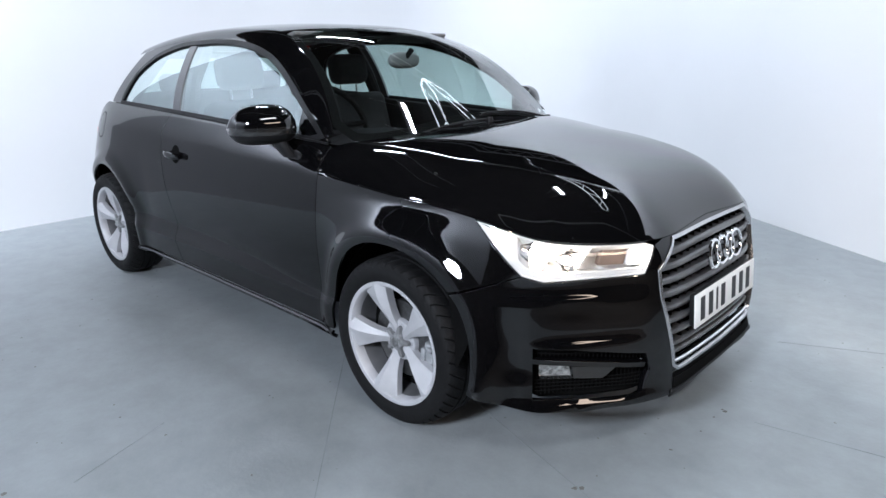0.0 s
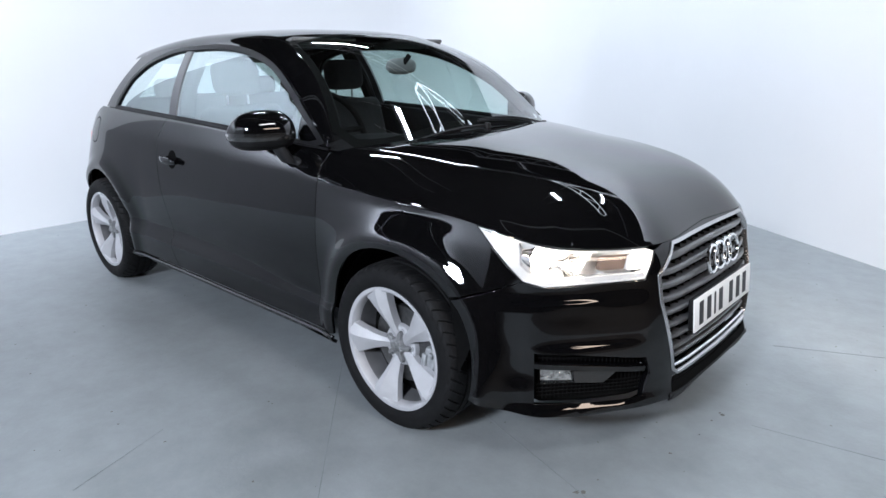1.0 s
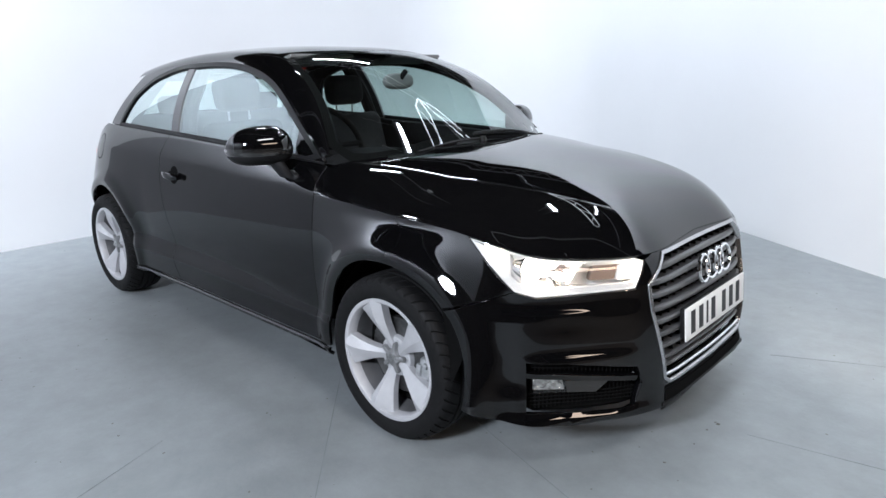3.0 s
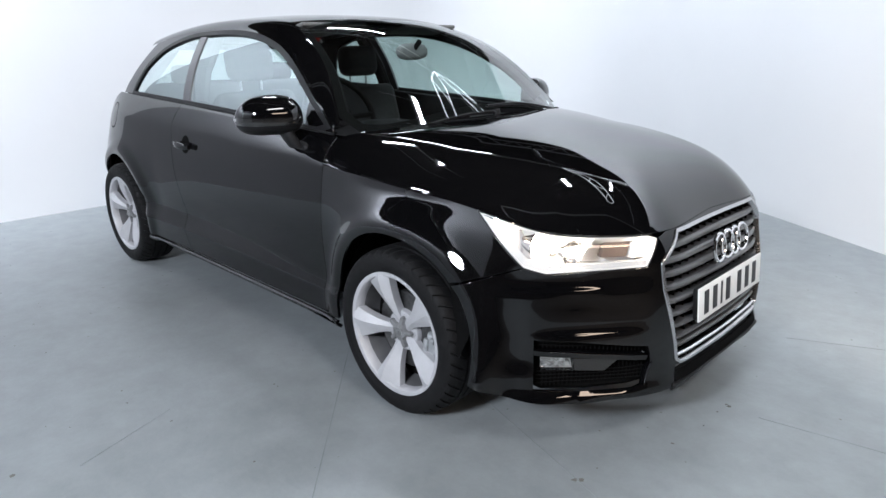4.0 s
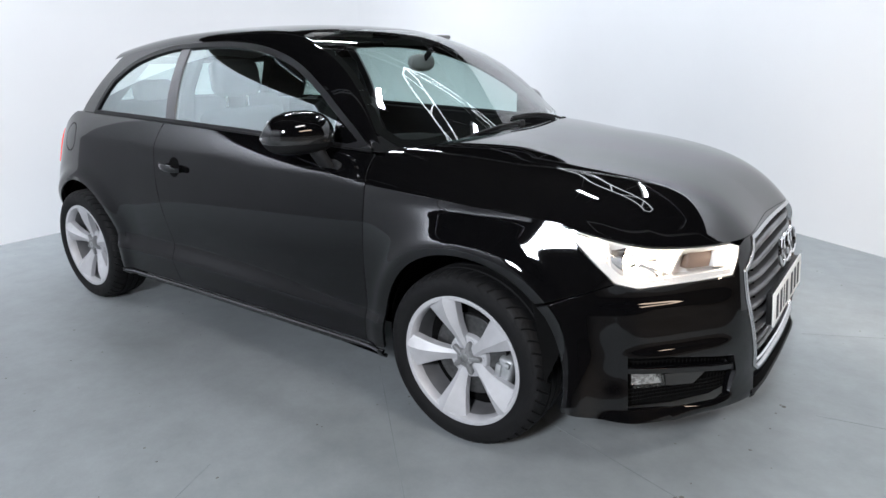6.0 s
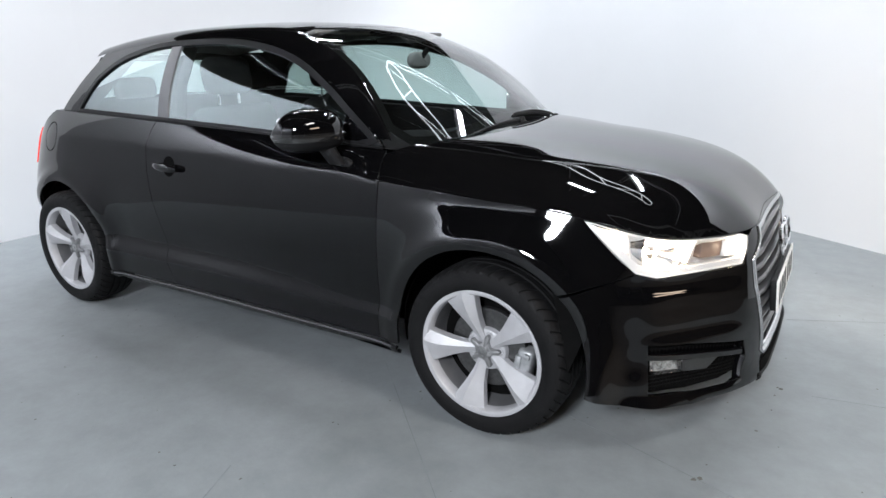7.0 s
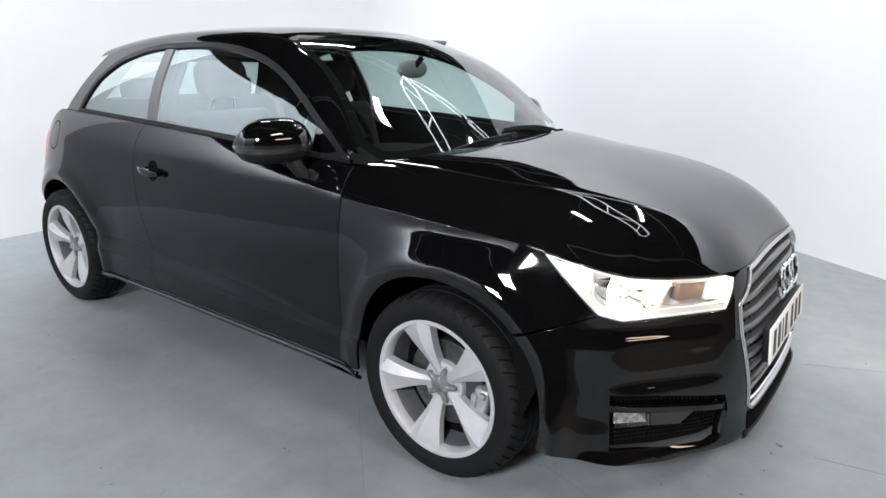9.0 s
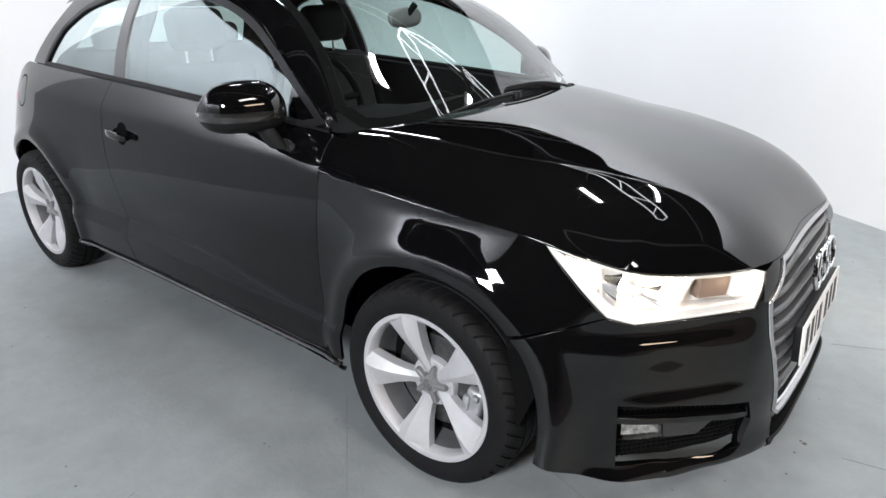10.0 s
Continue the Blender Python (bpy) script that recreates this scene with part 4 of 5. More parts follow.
def spoke_bm(ang):
    """One tapered blade spoke with an off-centre ridge."""
    bm = bmesh.new()
    rows = []
    for r, wl, wr, yf, ridge in ((0.030, 0.017, 0.017, -0.056, 0.000), (0.060, 0.019, 0.018, -0.062, 0.003), (0.085, 0.022, 0.021, -0.068, 0.007), (0.120, 0.031, 0.029, -0.077, 0.012), (0.160, 0.045, 0.041, -0.085, 0.016), (0.198, 0.059, 0.053, -0.090, 0.014), (0.2165, 0.067, 0.060, -0.0955, 0.005)):
        pts = [(-wl, yf + 0.034), (-wl, yf + 0.010), (-wl + 0.004, yf + 0.007), (0.30 * wr, yf - ridge), (wr - 0.004, yf + 0.002), (wr, yf + 0.004), (wr, yf + 0.034)]
        rows.append([bm.verts.new((x, y, math.sqrt(r * r - min(x * x, 0.8 * r * r) * 0.9))) for x, y in pts])
    for a, b in zip(rows, rows[1:]):
        for k in range(len(a)):
            k2 = (k + 1) % len(a)
            bm.faces.new((a[k], a[k2], b[k2], b[k]))
    bm.faces.new(rows[-1])
    bm.faces.new(rows[0][::-1])
    bmesh.ops.rotate(bm, verts=bm.verts, cent=(0, 0, 0), matrix=Matrix.Rotation(radians(90 - ang), 3, "Y"))
    return bm


def star_cap_bm(turn):
    """Five rounded arms that reach over the wheel bolts."""
    line = []
    for k in range(5):
        for r, side_by in ((0.0285, -36), (0.030, -24), (0.036, None), (0.050, None), (0.0565, None), (0.0595, None)):
            if side_by is not None:
                line.append((r, side_by + 72 * k))
            else:
                half_w = {0.036: 0.0085, 0.050: 0.0080, 0.0565: 0.0062, 0.0595: 0.0025}[r]
                line.append((r, -math.degrees(math.atan(half_w / r)) + 72 * k))
        for r, half_w in ((0.0595, 0.0025), (0.0565, 0.0062), (0.050, 0.0080), (0.036, 0.0085)):
            line.append((r, math.degrees(math.atan(half_w / r)) + 72 * k))
        line.append((0.030, 24 + 72 * k))
    bm = bmesh.new()
    rows = []
    for grow, y in ((1.0, -0.045), (1.0, -0.0640), (0.97, -0.0665), (0.90, -0.0675)):
        rows.append([bm.verts.new((r * grow * math.cos(radians(a + turn)), y - (0.004 if r < 0.034 and y < -0.06 else 0.0), r * grow * math.sin(radians(a + turn)))) for r, a in line])
    n = len(line)
    for a, b in zip(rows, rows[1:]):
        for k in range(n):
            bm.faces.new((a[k], a[(k + 1) % n], b[(k + 1) % n], b[k]))
    top_v = bm.verts.new((0, -0.0725, 0))
    for k in range(n):
        bm.faces.new((rows[-1][k], rows[-1][(k + 1) % n], top_v))
    return bm


def wheel(x, y, turn, right):
    w = new("wheel")
    w.parent = car
    w.location = (x, y, TYRE_R - RIDE)
    if not right:
        w.rotation_euler = (0, 0, math.pi)
    part("tyre", tyre_bm(), RUBBER, w, "black road tyre with grooved tread", 32)
    rim = [(0.203, 0.085), (0.203, -0.030), (0.207, -0.070), (0.213, -0.084), (0.220, -0.092), (0.2225, -0.0955), (0.2225, -0.0985), (0.2195, -0.0995), (0.2085, -0.0965), (0.2050, -0.092), (0.202, -0.060), (0.193, -0.020), (0.190, 0.08)]
    part("rim", lathe_bm(rim[2:11], 96), ALLOY, w, "silver alloy rim")
    part("barrel", lathe_bm([(0.202, -0.060), (0.196, -0.020), (0.193, 0.08)], 96), mat_barrel, w, "inner barrel coloured dark for shade")
    for k in range(5):
        part("spoke", spoke_bm(turn + 72 * k), ALLOY, w, smooth_angle=14)
    part("hub", lathe_bm([(0.001, -0.052), (0.060, -0.052), (0.072, -0.047), (0.076, -0.038), (0.076, 0.0), (0.001, 0.0)], 48), ALLOY, w)
    part("centre_cap", star_cap_bm(turn + 36), mat_cap, w, "grey star-shaped centre cap", 30)
    part("cap_emblem", lathe_bm([(0.001, -0.0722), (0.0165, -0.0722), (0.018, -0.0715), (0.018, -0.069)], 32), STEEL, w, "embossed round emblem")
    for k in range(5):
        a = radians(turn + 36 + 72 * k)
        bm = lathe_bm([(0.0001, -0.060), (0.008, -0.060), (0.0095, -0.057), (0.0095, -0.040)], 6)
        bmesh.ops.translate(bm, verts=bm.verts, vec=(0.05 * math.cos(a), 0, 0.05 * math.sin(a)))
        part("wheel_bolt", bm, mat_cap, w)
        bm = lathe_bm([(0.0125, -0.040), (0.0125, -0.0535), (0.0155, -0.0535), (0.0155, -0.040)], 20)
        bmesh.ops.translate(bm, verts=bm.verts, vec=(0.05 * math.cos(a), 0, 0.05 * math.sin(a)))
        part("bolt_seat", bm, ALLOY, w)
    part("brake_disc", lathe_bm([(0.06, -0.030), (0.138, -0.030), (0.140, -0.028), (0.140, -0.010), (0.06, -0.010)], 64, closed=True), mat_disc, w, "bare steel brake disc")
    part("brake_backing", lathe_bm([(0.02, 0.005), (0.190, 0.005)], 40), DARK, w)
    a = radians(-10 if x > -1 else 15)
    bm = box_bm(0.055, 0.060, 0.105, (0.138, -0.020, 0), 0.014, seg=3)
    box_bm(0.022, 0.018, 0.060, (0.120, -0.050, 0), 0.006, bm=bm)
    for dz in (-0.034, 0.034):
        box_bm(0.02, 0.025, 0.02, (0.148, -0.048, dz), 0.006, bm=bm)
    bmesh.ops.rotate(bm, verts=bm.verts, cent=(0, 0, 0), matrix=Matrix.Rotation(-a, 3, "Y"))
    part("brake_caliper", bm, mat_caliper, w, "cast grey brake caliper")
    return w


# barrel alloy darkened: the shade between the spokes is put into its colour
mat_barrel = vary(mat('shaded_alloy', (0.15, 0.15, 0.155), 0.45, metal=0.3), 20, 0.1)
mat_disc = vary(mat("dark_disc_steel", (0.13, 0.13, 0.13), 0.38, metal=0.9), 80, 0.2)
mat_cap = mat("grey_cap_paint", (0.23, 0.232, 0.235), 0.4, metal=0.5)
mat_caliper = vary(mat("cast_grey_caliper", (0.42, 0.43, 0.44), 0.45, metal=0.6), 40, 0.15)
wheel(0.0, -0.7385, 40, True)
wheel(REAR, -0.7355, 20, True)
wheel(0.0, 0.7385, 10, False)
wheel(REAR, 0.7355, 50, False)


# ---- nose: grille, badge, plate, lamps, vents ----
def deep_body(d):
    return lambda s, z: body(s, z, d)


grille = new("grille")
grille.parent = car
grille["label"] = "dark slatted grille in a chrome frame"
ring_in = shrink(dense(grille_hole, 0.02), 0.004)
ring_out = shrink(dense(grille_hole, 0.02), -0.0035)
panel("grille_frame", body, ring_out, SATIN_CHROME, grille, "satin chrome frame", holes=[ring_in], gap=0.0, offset=0.005, depth=0.022, step=0.014, rim=0.002)
panel("grille_backing", deep_body(0.055), ring_in, DARK, grille, depth=0, gap=0.0, step=0.05)


def half_width(z):
    return float(np.interp(z, [0.27, 0.285, 0.52, 0.605, 0.688], [0.307, 0.329, 0.389, 0.395, 0.307])) - 0.010


def slat(z, high, deep, material, name="slat", d0=0.012, y0=None, y1=None):
    """One horizontal bar following the nose from side to side."""
    w = half_width(z)
    a, b = (-w, w) if y0 is None else (y0, y1)
    bm = bmesh.new()
    rows = []
    n = max(4, int((b - a) / 0.04))
    for k in range(n + 1):
        s = SY(a + (b - a) * k / n)
        prof = ((d0, 0.30), (d0, -0.05), (d0 + 0.004, -0.5), (d0 + deep, -0.35), (d0 + deep, 0.4), (d0 + 0.005, 0.5))
        rows.append([bm.verts.new(body(s, z + high * f, d)) for d, f in prof])
    for r0, r1 in zip(rows, rows[1:]):
        for k in range(6):
            bm.faces.new((r0[k], r0[(k + 1) % 6], r1[(k + 1) % 6], r1[k]))
    bm.faces.new(rows[0])
    bm.faces.new(rows[-1][::-1])
    return part(name, bm, material, grille, smooth_angle=25)


for z in (0.645, 0.603, 0.561, 0.519):
    slat(z, 0.019, 0.034, SATIN)
for z in (0.475, 0.432, 0.392, 0.352, 0.322):
    slat(z, 0.016, 0.034, SATIN)
slat(0.293, 0.014, 0.02, CHROME, "chrome_strip", 0.001)
for k in range(-6, 7):
    y = k * 0.052
    ztop = 0.672
    bm = bmesh.new()
    q = [body(SY(y), z, d) for z, d in ((ztop, 0.022), (ztop, 0.05), (0.34, 0.05), (0.34, 0.022))]
    for dy in (-0.003, 0.003):
        [bm.verts.new(p + Vector((0, dy, 0))) for p in q]
    v = bm.verts[:]
    for f in ((0, 1, 2, 3), (7, 6, 5, 4), (0, 4, 5, 1), (1, 5, 6, 2), (2, 6, 7, 3), (3, 7, 4, 0)):
        bm.faces.new([v[i] for i in f])
    part("rib", bm, DARK, grille, smooth_angle=0)
# badge: four linked chrome rings
badge = new("badge")
badge.parent = car
badge["label"] = "four linked chrome rings"
for k in range(4):
    c = Vector((0.785, -0.0900 + 0.060 * k, 0.600))
    pts = [c + Vector((-0.16 * 0.0445 * math.sin(a) + (0.002 if k % 2 else -0.002) * math.cos(a), 0.0445 * math.cos(a), 0.0445 * math.sin(a))) for a in np.linspace(0, 2 * math.pi, 41).tolist()[:-1]]
    part("ring", tube_bm(pts, 0.0062, 10, close=True), CHROME, badge)
# number plate with bars in place of its characters
plate = new("number_plate")
plate.parent = car
plate["label"] = "white number plate with dark character bars"
M = Matrix.Translation((0.806, 0.0, 0.449)) @ Matrix.Rotation(radians(-5), 4, "Y")
pb = box_bm(0.006, 0.52, 0.111, (0, 0, 0), 0.0025)
bmesh.ops.transform(pb, matrix=M, verts=pb.verts)
part("plate", pb, PLATE, plate)
holder = box_bm(0.022, 0.50, 0.105, (-0.012, 0, 0), 0.004)
bmesh.ops.transform(holder, matrix=M, verts=holder.verts)
part("plate_holder", holder, TRIM, plate)
for k, y in enumerate((-0.205, -0.140, -0.088, -0.036, 0.060, 0.128, 0.194)):
    w = 0.014 if k == 2 else 0.034
    cb = box_bm(0.002, w, 0.078, (0.0032, y, 0.0), 0.0008)
    bmesh.ops.transform(cb, matrix=M, verts=cb.verts)
    part("bar", cb, INK, plate, smooth_angle=0)
# lower lip under the grille
# flush black strip on the skin paints the shade of the gap
panel("gap_shade_strip", body, [(SY(-0.325), 0.242), (SY(0.325), 0.242), (SY(0.335), 0.211), (SY(-0.335), 0.211)], DARK, car, "flush dark strip painting the shade of the lower gap", offset=0.0015, gap=0.0, depth=0.004)
panel("splitter_lip", deep_body(-0.006), [(SY(-0.345), 0.206), (SY(0.345), 0.206), (SY(0.345), 0.178), (SY(-0.345), 0.178)], TRIM, car, "black lower lip", gap=0.0, depth=0.06)


def lamp_unit(sg):
    """One headlamp: clear cover, housing wall, reflector bowls, bulb and indicator."""
    t = new("headlamp")
    t.parent = car
    t["label"] = "lit clear halogen headlamp"
    out = LAMP if sg > 0 else [(-s, z) for s, z in LAMP]
    cover = panel("lens", body, out, LENS, t, "clear lamp cover", depth=0, gap=0.003, offset=0.001)[0]
    cover.visible_shadow = False
    inner = shrink(dense(out, 0.02), 0.008)
    panel("housing", body, out, lamp_rim, t, "bright housing edge", holes=[inner], depth=0.098, gap=0.003, offset=-0.004, step=0.015)
    panel("reflector", deep_body(0.085), out, lamp_bowl, t, "silvered reflector", depth=0, gap=-0.004, step=0.03)
    # main bowl, facing ahead
    for s, z, r, lit in ((SX(0.480), 0.660, 0.050, 11.0), (SX(0.575), 0.642, 0.040, 5.0)):
        c = body(s * sg, z, 0.072)
        bm = lathe_bm([(0.006, 0.0), (r * 0.5, 0.008), (r * 0.8, 0.026), (r, 0.050), (r * 1.05, 0.050), (r * 1.05, 0.0)], 32, axis="Z")
        m = Matrix.Translation(c) @ Vector((1.0, -0.06 * sg, 0.02)).to_track_quat("Z", "Y").to_matrix().to_4x4()
        bmesh.ops.transform(bm, matrix=m, verts=bm.verts)
        part("bowl", bm, CHROME, t)
        bm = lathe_bm([(0.0005, 0.046), (0.009, 0.042), (0.011, 0.030), (0.011, 0.0)], 16, axis="Z")
        bmesh.ops.transform(bm, matrix=m, verts=bm.verts)
        part("bulb", bm, BULB, t, "glowing bulb")
        d = bpy.data.lights.new("headlamp_light", "POINT")
        d.energy, d.color, d.shadow_soft_size = lit, (1.0, 0.80, 0.58), 0.012
        lo = new("headlamp_light", d)
        lo.location = m @ Vector((0, 0, 0.056)) + Vector((0, 0, RIDE))

    def own(pts):
        return pts if sg > 0 else [(-s, z) for s, z in pts]
    # chambers: outer, inner, and the tinted gap between
    panel("outer_chamber", deep_body(0.045), own([(SX(0.350), 0.736), (SX(0.450), 0.704), (SX(0.455), 0.632)]), lamp_bowl, t, "bright outer reflector", depth=0.02, gap=0.0, step=0.015)
    panel("tinted_gap", deep_body(0.046), own([(SY(-0.545), 0.682), (SY(-0.475), 0.678), (SY(-0.492), 0.622), (SY(-0.560), 0.622)]), AMBER, t, "bronze-tinted gap", depth=0.03, gap=0.0, step=0.02)
    panel("indicator", deep_body(0.034), own([(SY(-0.470), 0.672), (SY(-0.418), 0.674), (SY(-0.436), 0.622), (SY(-0.486), 0.622)]), lamp_bowl, t, "pale inner lamp chamber", depth=0.03, gap=0.0, step=0.02)
    for sa, za, sb, zb in ((SX(0.452), 0.712, SX(0.462), 0.640), (SX(0.640), 0.684, SX(0.612), 0.626)):
        bm = bmesh.new()
        q = [body(sa * sg, za, 0.012), body(sa * sg, za, 0.07), body(sb * sg, zb, 0.07), body(sb * sg, zb, 0.012)]
        for k in (-0.0025, 0.0025):
            [bm.verts.new(p + Vector((k, k * sg, 0))) for p in q]
        v = bm.verts[:]
        for f in ((0, 1, 2, 3), (7, 6, 5, 4), (0, 4, 5, 1), (1, 5, 6, 2), (2, 6, 7, 3), (3, 7, 4, 0)):
            bm.faces.new([v[i] for i in f])
        part("divider", bm, lamp_rim, t, "pale chamber divider", smooth_angle=0)
    # point lights without bulbs, added to brighten the inner and outer chambers
    for s, z, lit in ((SY(-0.448), 0.648, 0.5), (SX(0.415), 0.692, 0.7)):
        d = bpy.data.lights.new("headlamp_light", "POINT")
        d.energy, d.color, d.shadow_soft_size = lit, (1.0, 0.80, 0.58), 0.008
        new("headlamp_light", d).location = body(s * sg, z, 0.018) + Vector((0, 0, RIDE))
    # broad pale light strip along the outer and lower edges
    strip = [(SX(0.327), 0.744), (SX(0.475), 0.609), (SX(0.535), 0.592), (SY(-0.442), 0.602), (SY(-0.447), 0.618), (SX(0.548), 0.611), (SX(0.490), 0.628), (SX(0.350), 0.744)]
    panel("light_strip", deep_body(0.010), own(strip), lamp_rim, t, "pale light strip", depth=0.012, gap=0.0, step=0.012)
    return t


lamp_rim = mat("pale_lamp_plastic", (0.66, 0.65, 0.63), 0.25, coat=0.5)
lamp_bowl = vary(mat("silvered_plastic", (0.88, 0.87, 0.85), 0.32, metal=0.1), 30, 0.08)
lamp_unit(1)
lamp_unit(-1)


FOG_GREY = vary(mat("lamp_reflector", (0.62, 0.62, 0.62), 0.12, metal=1.0), 60, 0.5, 0.004, 90)
SMOKE = mat("smoked_bezel", (0.012, 0.012, 0.012), 0.15, coat=0.6)
MESHBAR = mat('matt_black_mesh', (0.004, 0.004, 0.004), 0.8, spec=0.1)


def vent_unit(sg):
    """One bumper vent: dark mesh, blade and fog lamp."""
    t = new("bumper_vent")
    t.parent = car
    t["label"] = "dark bumper vent with fog lamp and blade"
    f = (lambda pts: pts) if sg > 0 else (lambda pts: [(-s, z) for s, z in pts])
    panel("mesh_backing", deep_body(0.05), f(VENT), DARK, t, depth=0, gap=-0.006, step=0.04)
    for k in range(26):
        s0 = SX(0.52) + (SY(-0.43) - SX(0.52)) * (k + 0.5) / 26
        bm = tube_bm([body(s0 * sg, 0.385, 0.040), body(s0 * sg, 0.232, 0.040)], 0.0022, 6)
        part("mesh_bar", bm, MESHBAR, t)
    for z in (0.245, 0.257, 0.269, 0.281, 0.365, 0.373, 0.381):
        bm = tube_bm([body(s * sg, z - 0.01 * k / 8, 0.034) for k, s in enumerate(np.linspace(SX(0.52), SY(-0.43), 9).tolist())], 0.0022, 6)
        part("mesh_bar", bm, MESHBAR, t)
    blade = [(SX(0.512), 0.358), (SX(0.60), 0.350), (SY(-0.440), 0.320), (SY(-0.443), 0.306), (SX(0.60), 0.336), (SX(0.512), 0.344)]
    panel("blade", deep_body(0.004), f(blade), PAINT, t, "gloss dark blade", depth=0.04, gap=0.0, step=0.02)
    fog = [(SX(0.530), 0.334), (SX(0.598), 0.326), (SX(0.604), 0.288), (SX(0.530), 0.294)]
    panel("fog_reflector", deep_body(0.035), f(fog), FOG_GREY, t, depth=0, gap=0.0, step=0.02)
    panel("fog_lens", deep_body(0.014), f(fog), LENS, t, "clear rectangular fog lamp lens", depth=0.002, gap=0.001, step=0.02)
    smoke = [(SX(0.602), 0.327), (SY(-0.52), 0.316), (SY(-0.555), 0.280), (SX(0.606), 0.288)]
    panel("fog_bezel", deep_body(0.014), f(smoke), SMOKE, t, "smoked fog lamp bezel", depth=0.02, gap=0.0, step=0.02)


vent_unit(1)
vent_unit(-1)


# ---- mirrors, handles, wipers, small fittings ----
GLOSS_BAND = mat("smoked_strip", (0.012, 0.012, 0.012), 0.2, coat=1.0)


def mirror_unit(sg):
    """Door mirror: domed cap, indicator band, lower shell, glass and arm. sg -1: right side."""
    t = new("door_mirror")
    t.parent = car
    t["label"] = "gloss black door mirror with indicator band"

    def shell(z0, z1, grow):
        """A slice of the housing between two heights; it tapers towards its outer end."""
        bm = bmesh.new()
        rows = []
        for j in range(25):
            u = -1 + 2 * j / 24
            u = math.copysign(1 - (1 - abs(u)) ** 1.6, u) * 0.999
            v = (u - 0.15) / (0.85 if u > 0.15 else 1.15)
            up = 0.088 * max(1 - abs(v) ** (2.9 if v > 0 else 3.2), 0.0) ** 0.5 + 0.004
            down = 0.056 * max(1 - abs(v) ** (3.2 if v > 0 else 4.5), 0.0) ** 0.5 + 0.004
            ahead = 0.085 * max(1 - abs(v) ** (2.3 if v > 0 else 3.2), 0.0) ** 0.5 + 0.006
            fy = -0.114 * u
            ring = []
            for i in range(32):
                a = 2 * math.pi * i / 32
                c, q = math.cos(a), math.sin(a)
                fx = (ahead if c > 0 else 0.032) * math.copysign(abs(c) ** 0.85, c) * (1 + grow)
                ring.append(bm.verts.new((-0.690 + fx - 0.36 * fy, sg * (0.836 + fy + 0.10 * fx), 0.972 + (up if q > 0 else down) * math.copysign(abs(q) ** 0.92, q) * (1 + grow))))
            rows.append(ring)
        for a, b in zip(rows, rows[1:]):
            for i in range(32):
                bm.faces.new((a[i], a[(i + 1) % 32], b[(i + 1) % 32], b[i]))
        bm.faces.new(rows[-1])
        bm.faces.new(rows[0][::-1])
        for z, way in ((z0, -1), (z1, 1)):
            geo = bm.verts[:] + bm.edges[:] + bm.faces[:]
            r = bmesh.ops.bisect_plane(bm, geom=geo, plane_co=(0, 0, z), plane_no=(0, 0, way), clear_outer=True)
            cut = [e for e in r["geom_cut"] if isinstance(e, bmesh.types.BMEdge)]
            if cut:
                bmesh.ops.holes_fill(bm, edges=cut, sides=0)
        return bm
    part("cap", shell(0.984, 1.2, 0.0), PAINT, t, "gloss black cap", 50)
    part("indicator_band", shell(0.955, 0.9835, 0.012), GLOSS_BAND, t, "smoked indicator strip", 50)
    part("lower_shell", shell(0.80, 0.9545, -0.01), TRIM, t, "matt black lower shell", 50)
    g = box_bm(0.006, 0.170, 0.100, (-0.722, sg * 0.836, 0.985), 0.02, Matrix.Rotation(radians(20) * sg, 4, 'Z'), seg=3)
    part("mirror_glass", g, CHROME, t)
    arm = bmesh.new()
    rows = []
    for k in range(7):
        u = k / 6
        c = Vector((-0.655 + 0.030 * u, sg * (0.792 - 0.030 * u ** 1.5), 0.935 - 0.072 * u))
        rows.append([arm.verts.new(c + Vector((0.040 * math.cos(a) * (1 - 0.12 * u), 0.026 * math.sin(a), 0))) for a in np.linspace(0, 2 * math.pi, 21).tolist()[:-1]])
    for a, b in zip(rows, rows[1:]):
        for i in range(20):
            arm.faces.new((a[i], a[(i + 1) % 20], b[(i + 1) % 20], b[i]))
    arm.faces.new(rows[0])
    arm.faces.new(rows[-1][::-1])
    part("arm", arm, TRIM, t, "matt black arm")
    f = lathe_bm([(0.001, 0.0), (0.036, 0.0), (0.042, -0.006), (0.044, -0.016)], 24, axis="Y")
    bmesh.ops.scale(f, vec=(1.25, -1, 0.6), verts=f.verts)
    bmesh.ops.translate(f, verts=f.verts, vec=(-0.618, -0.762, 0.862))
    if sg > 0:
        bmesh.ops.scale(f, vec=(1, -1, 1), verts=f.verts)
    part("foot", f, TRIM, t)


mirror_unit(-1)
mirror_unit(1)


def sail(sg):
    pts = [(-0.503, 0.940), (-0.565, 0.990), (-0.61, 1.024), (-0.645, 1.049), (-0.655, 0.938)]
    t = [o for o in panel("mirror_sail", side, pts, PAINT, car, "black window corner cover", offset=0.001, gap=0.0, depth=0.008, step=0.02)]
    return t


sail(-1)


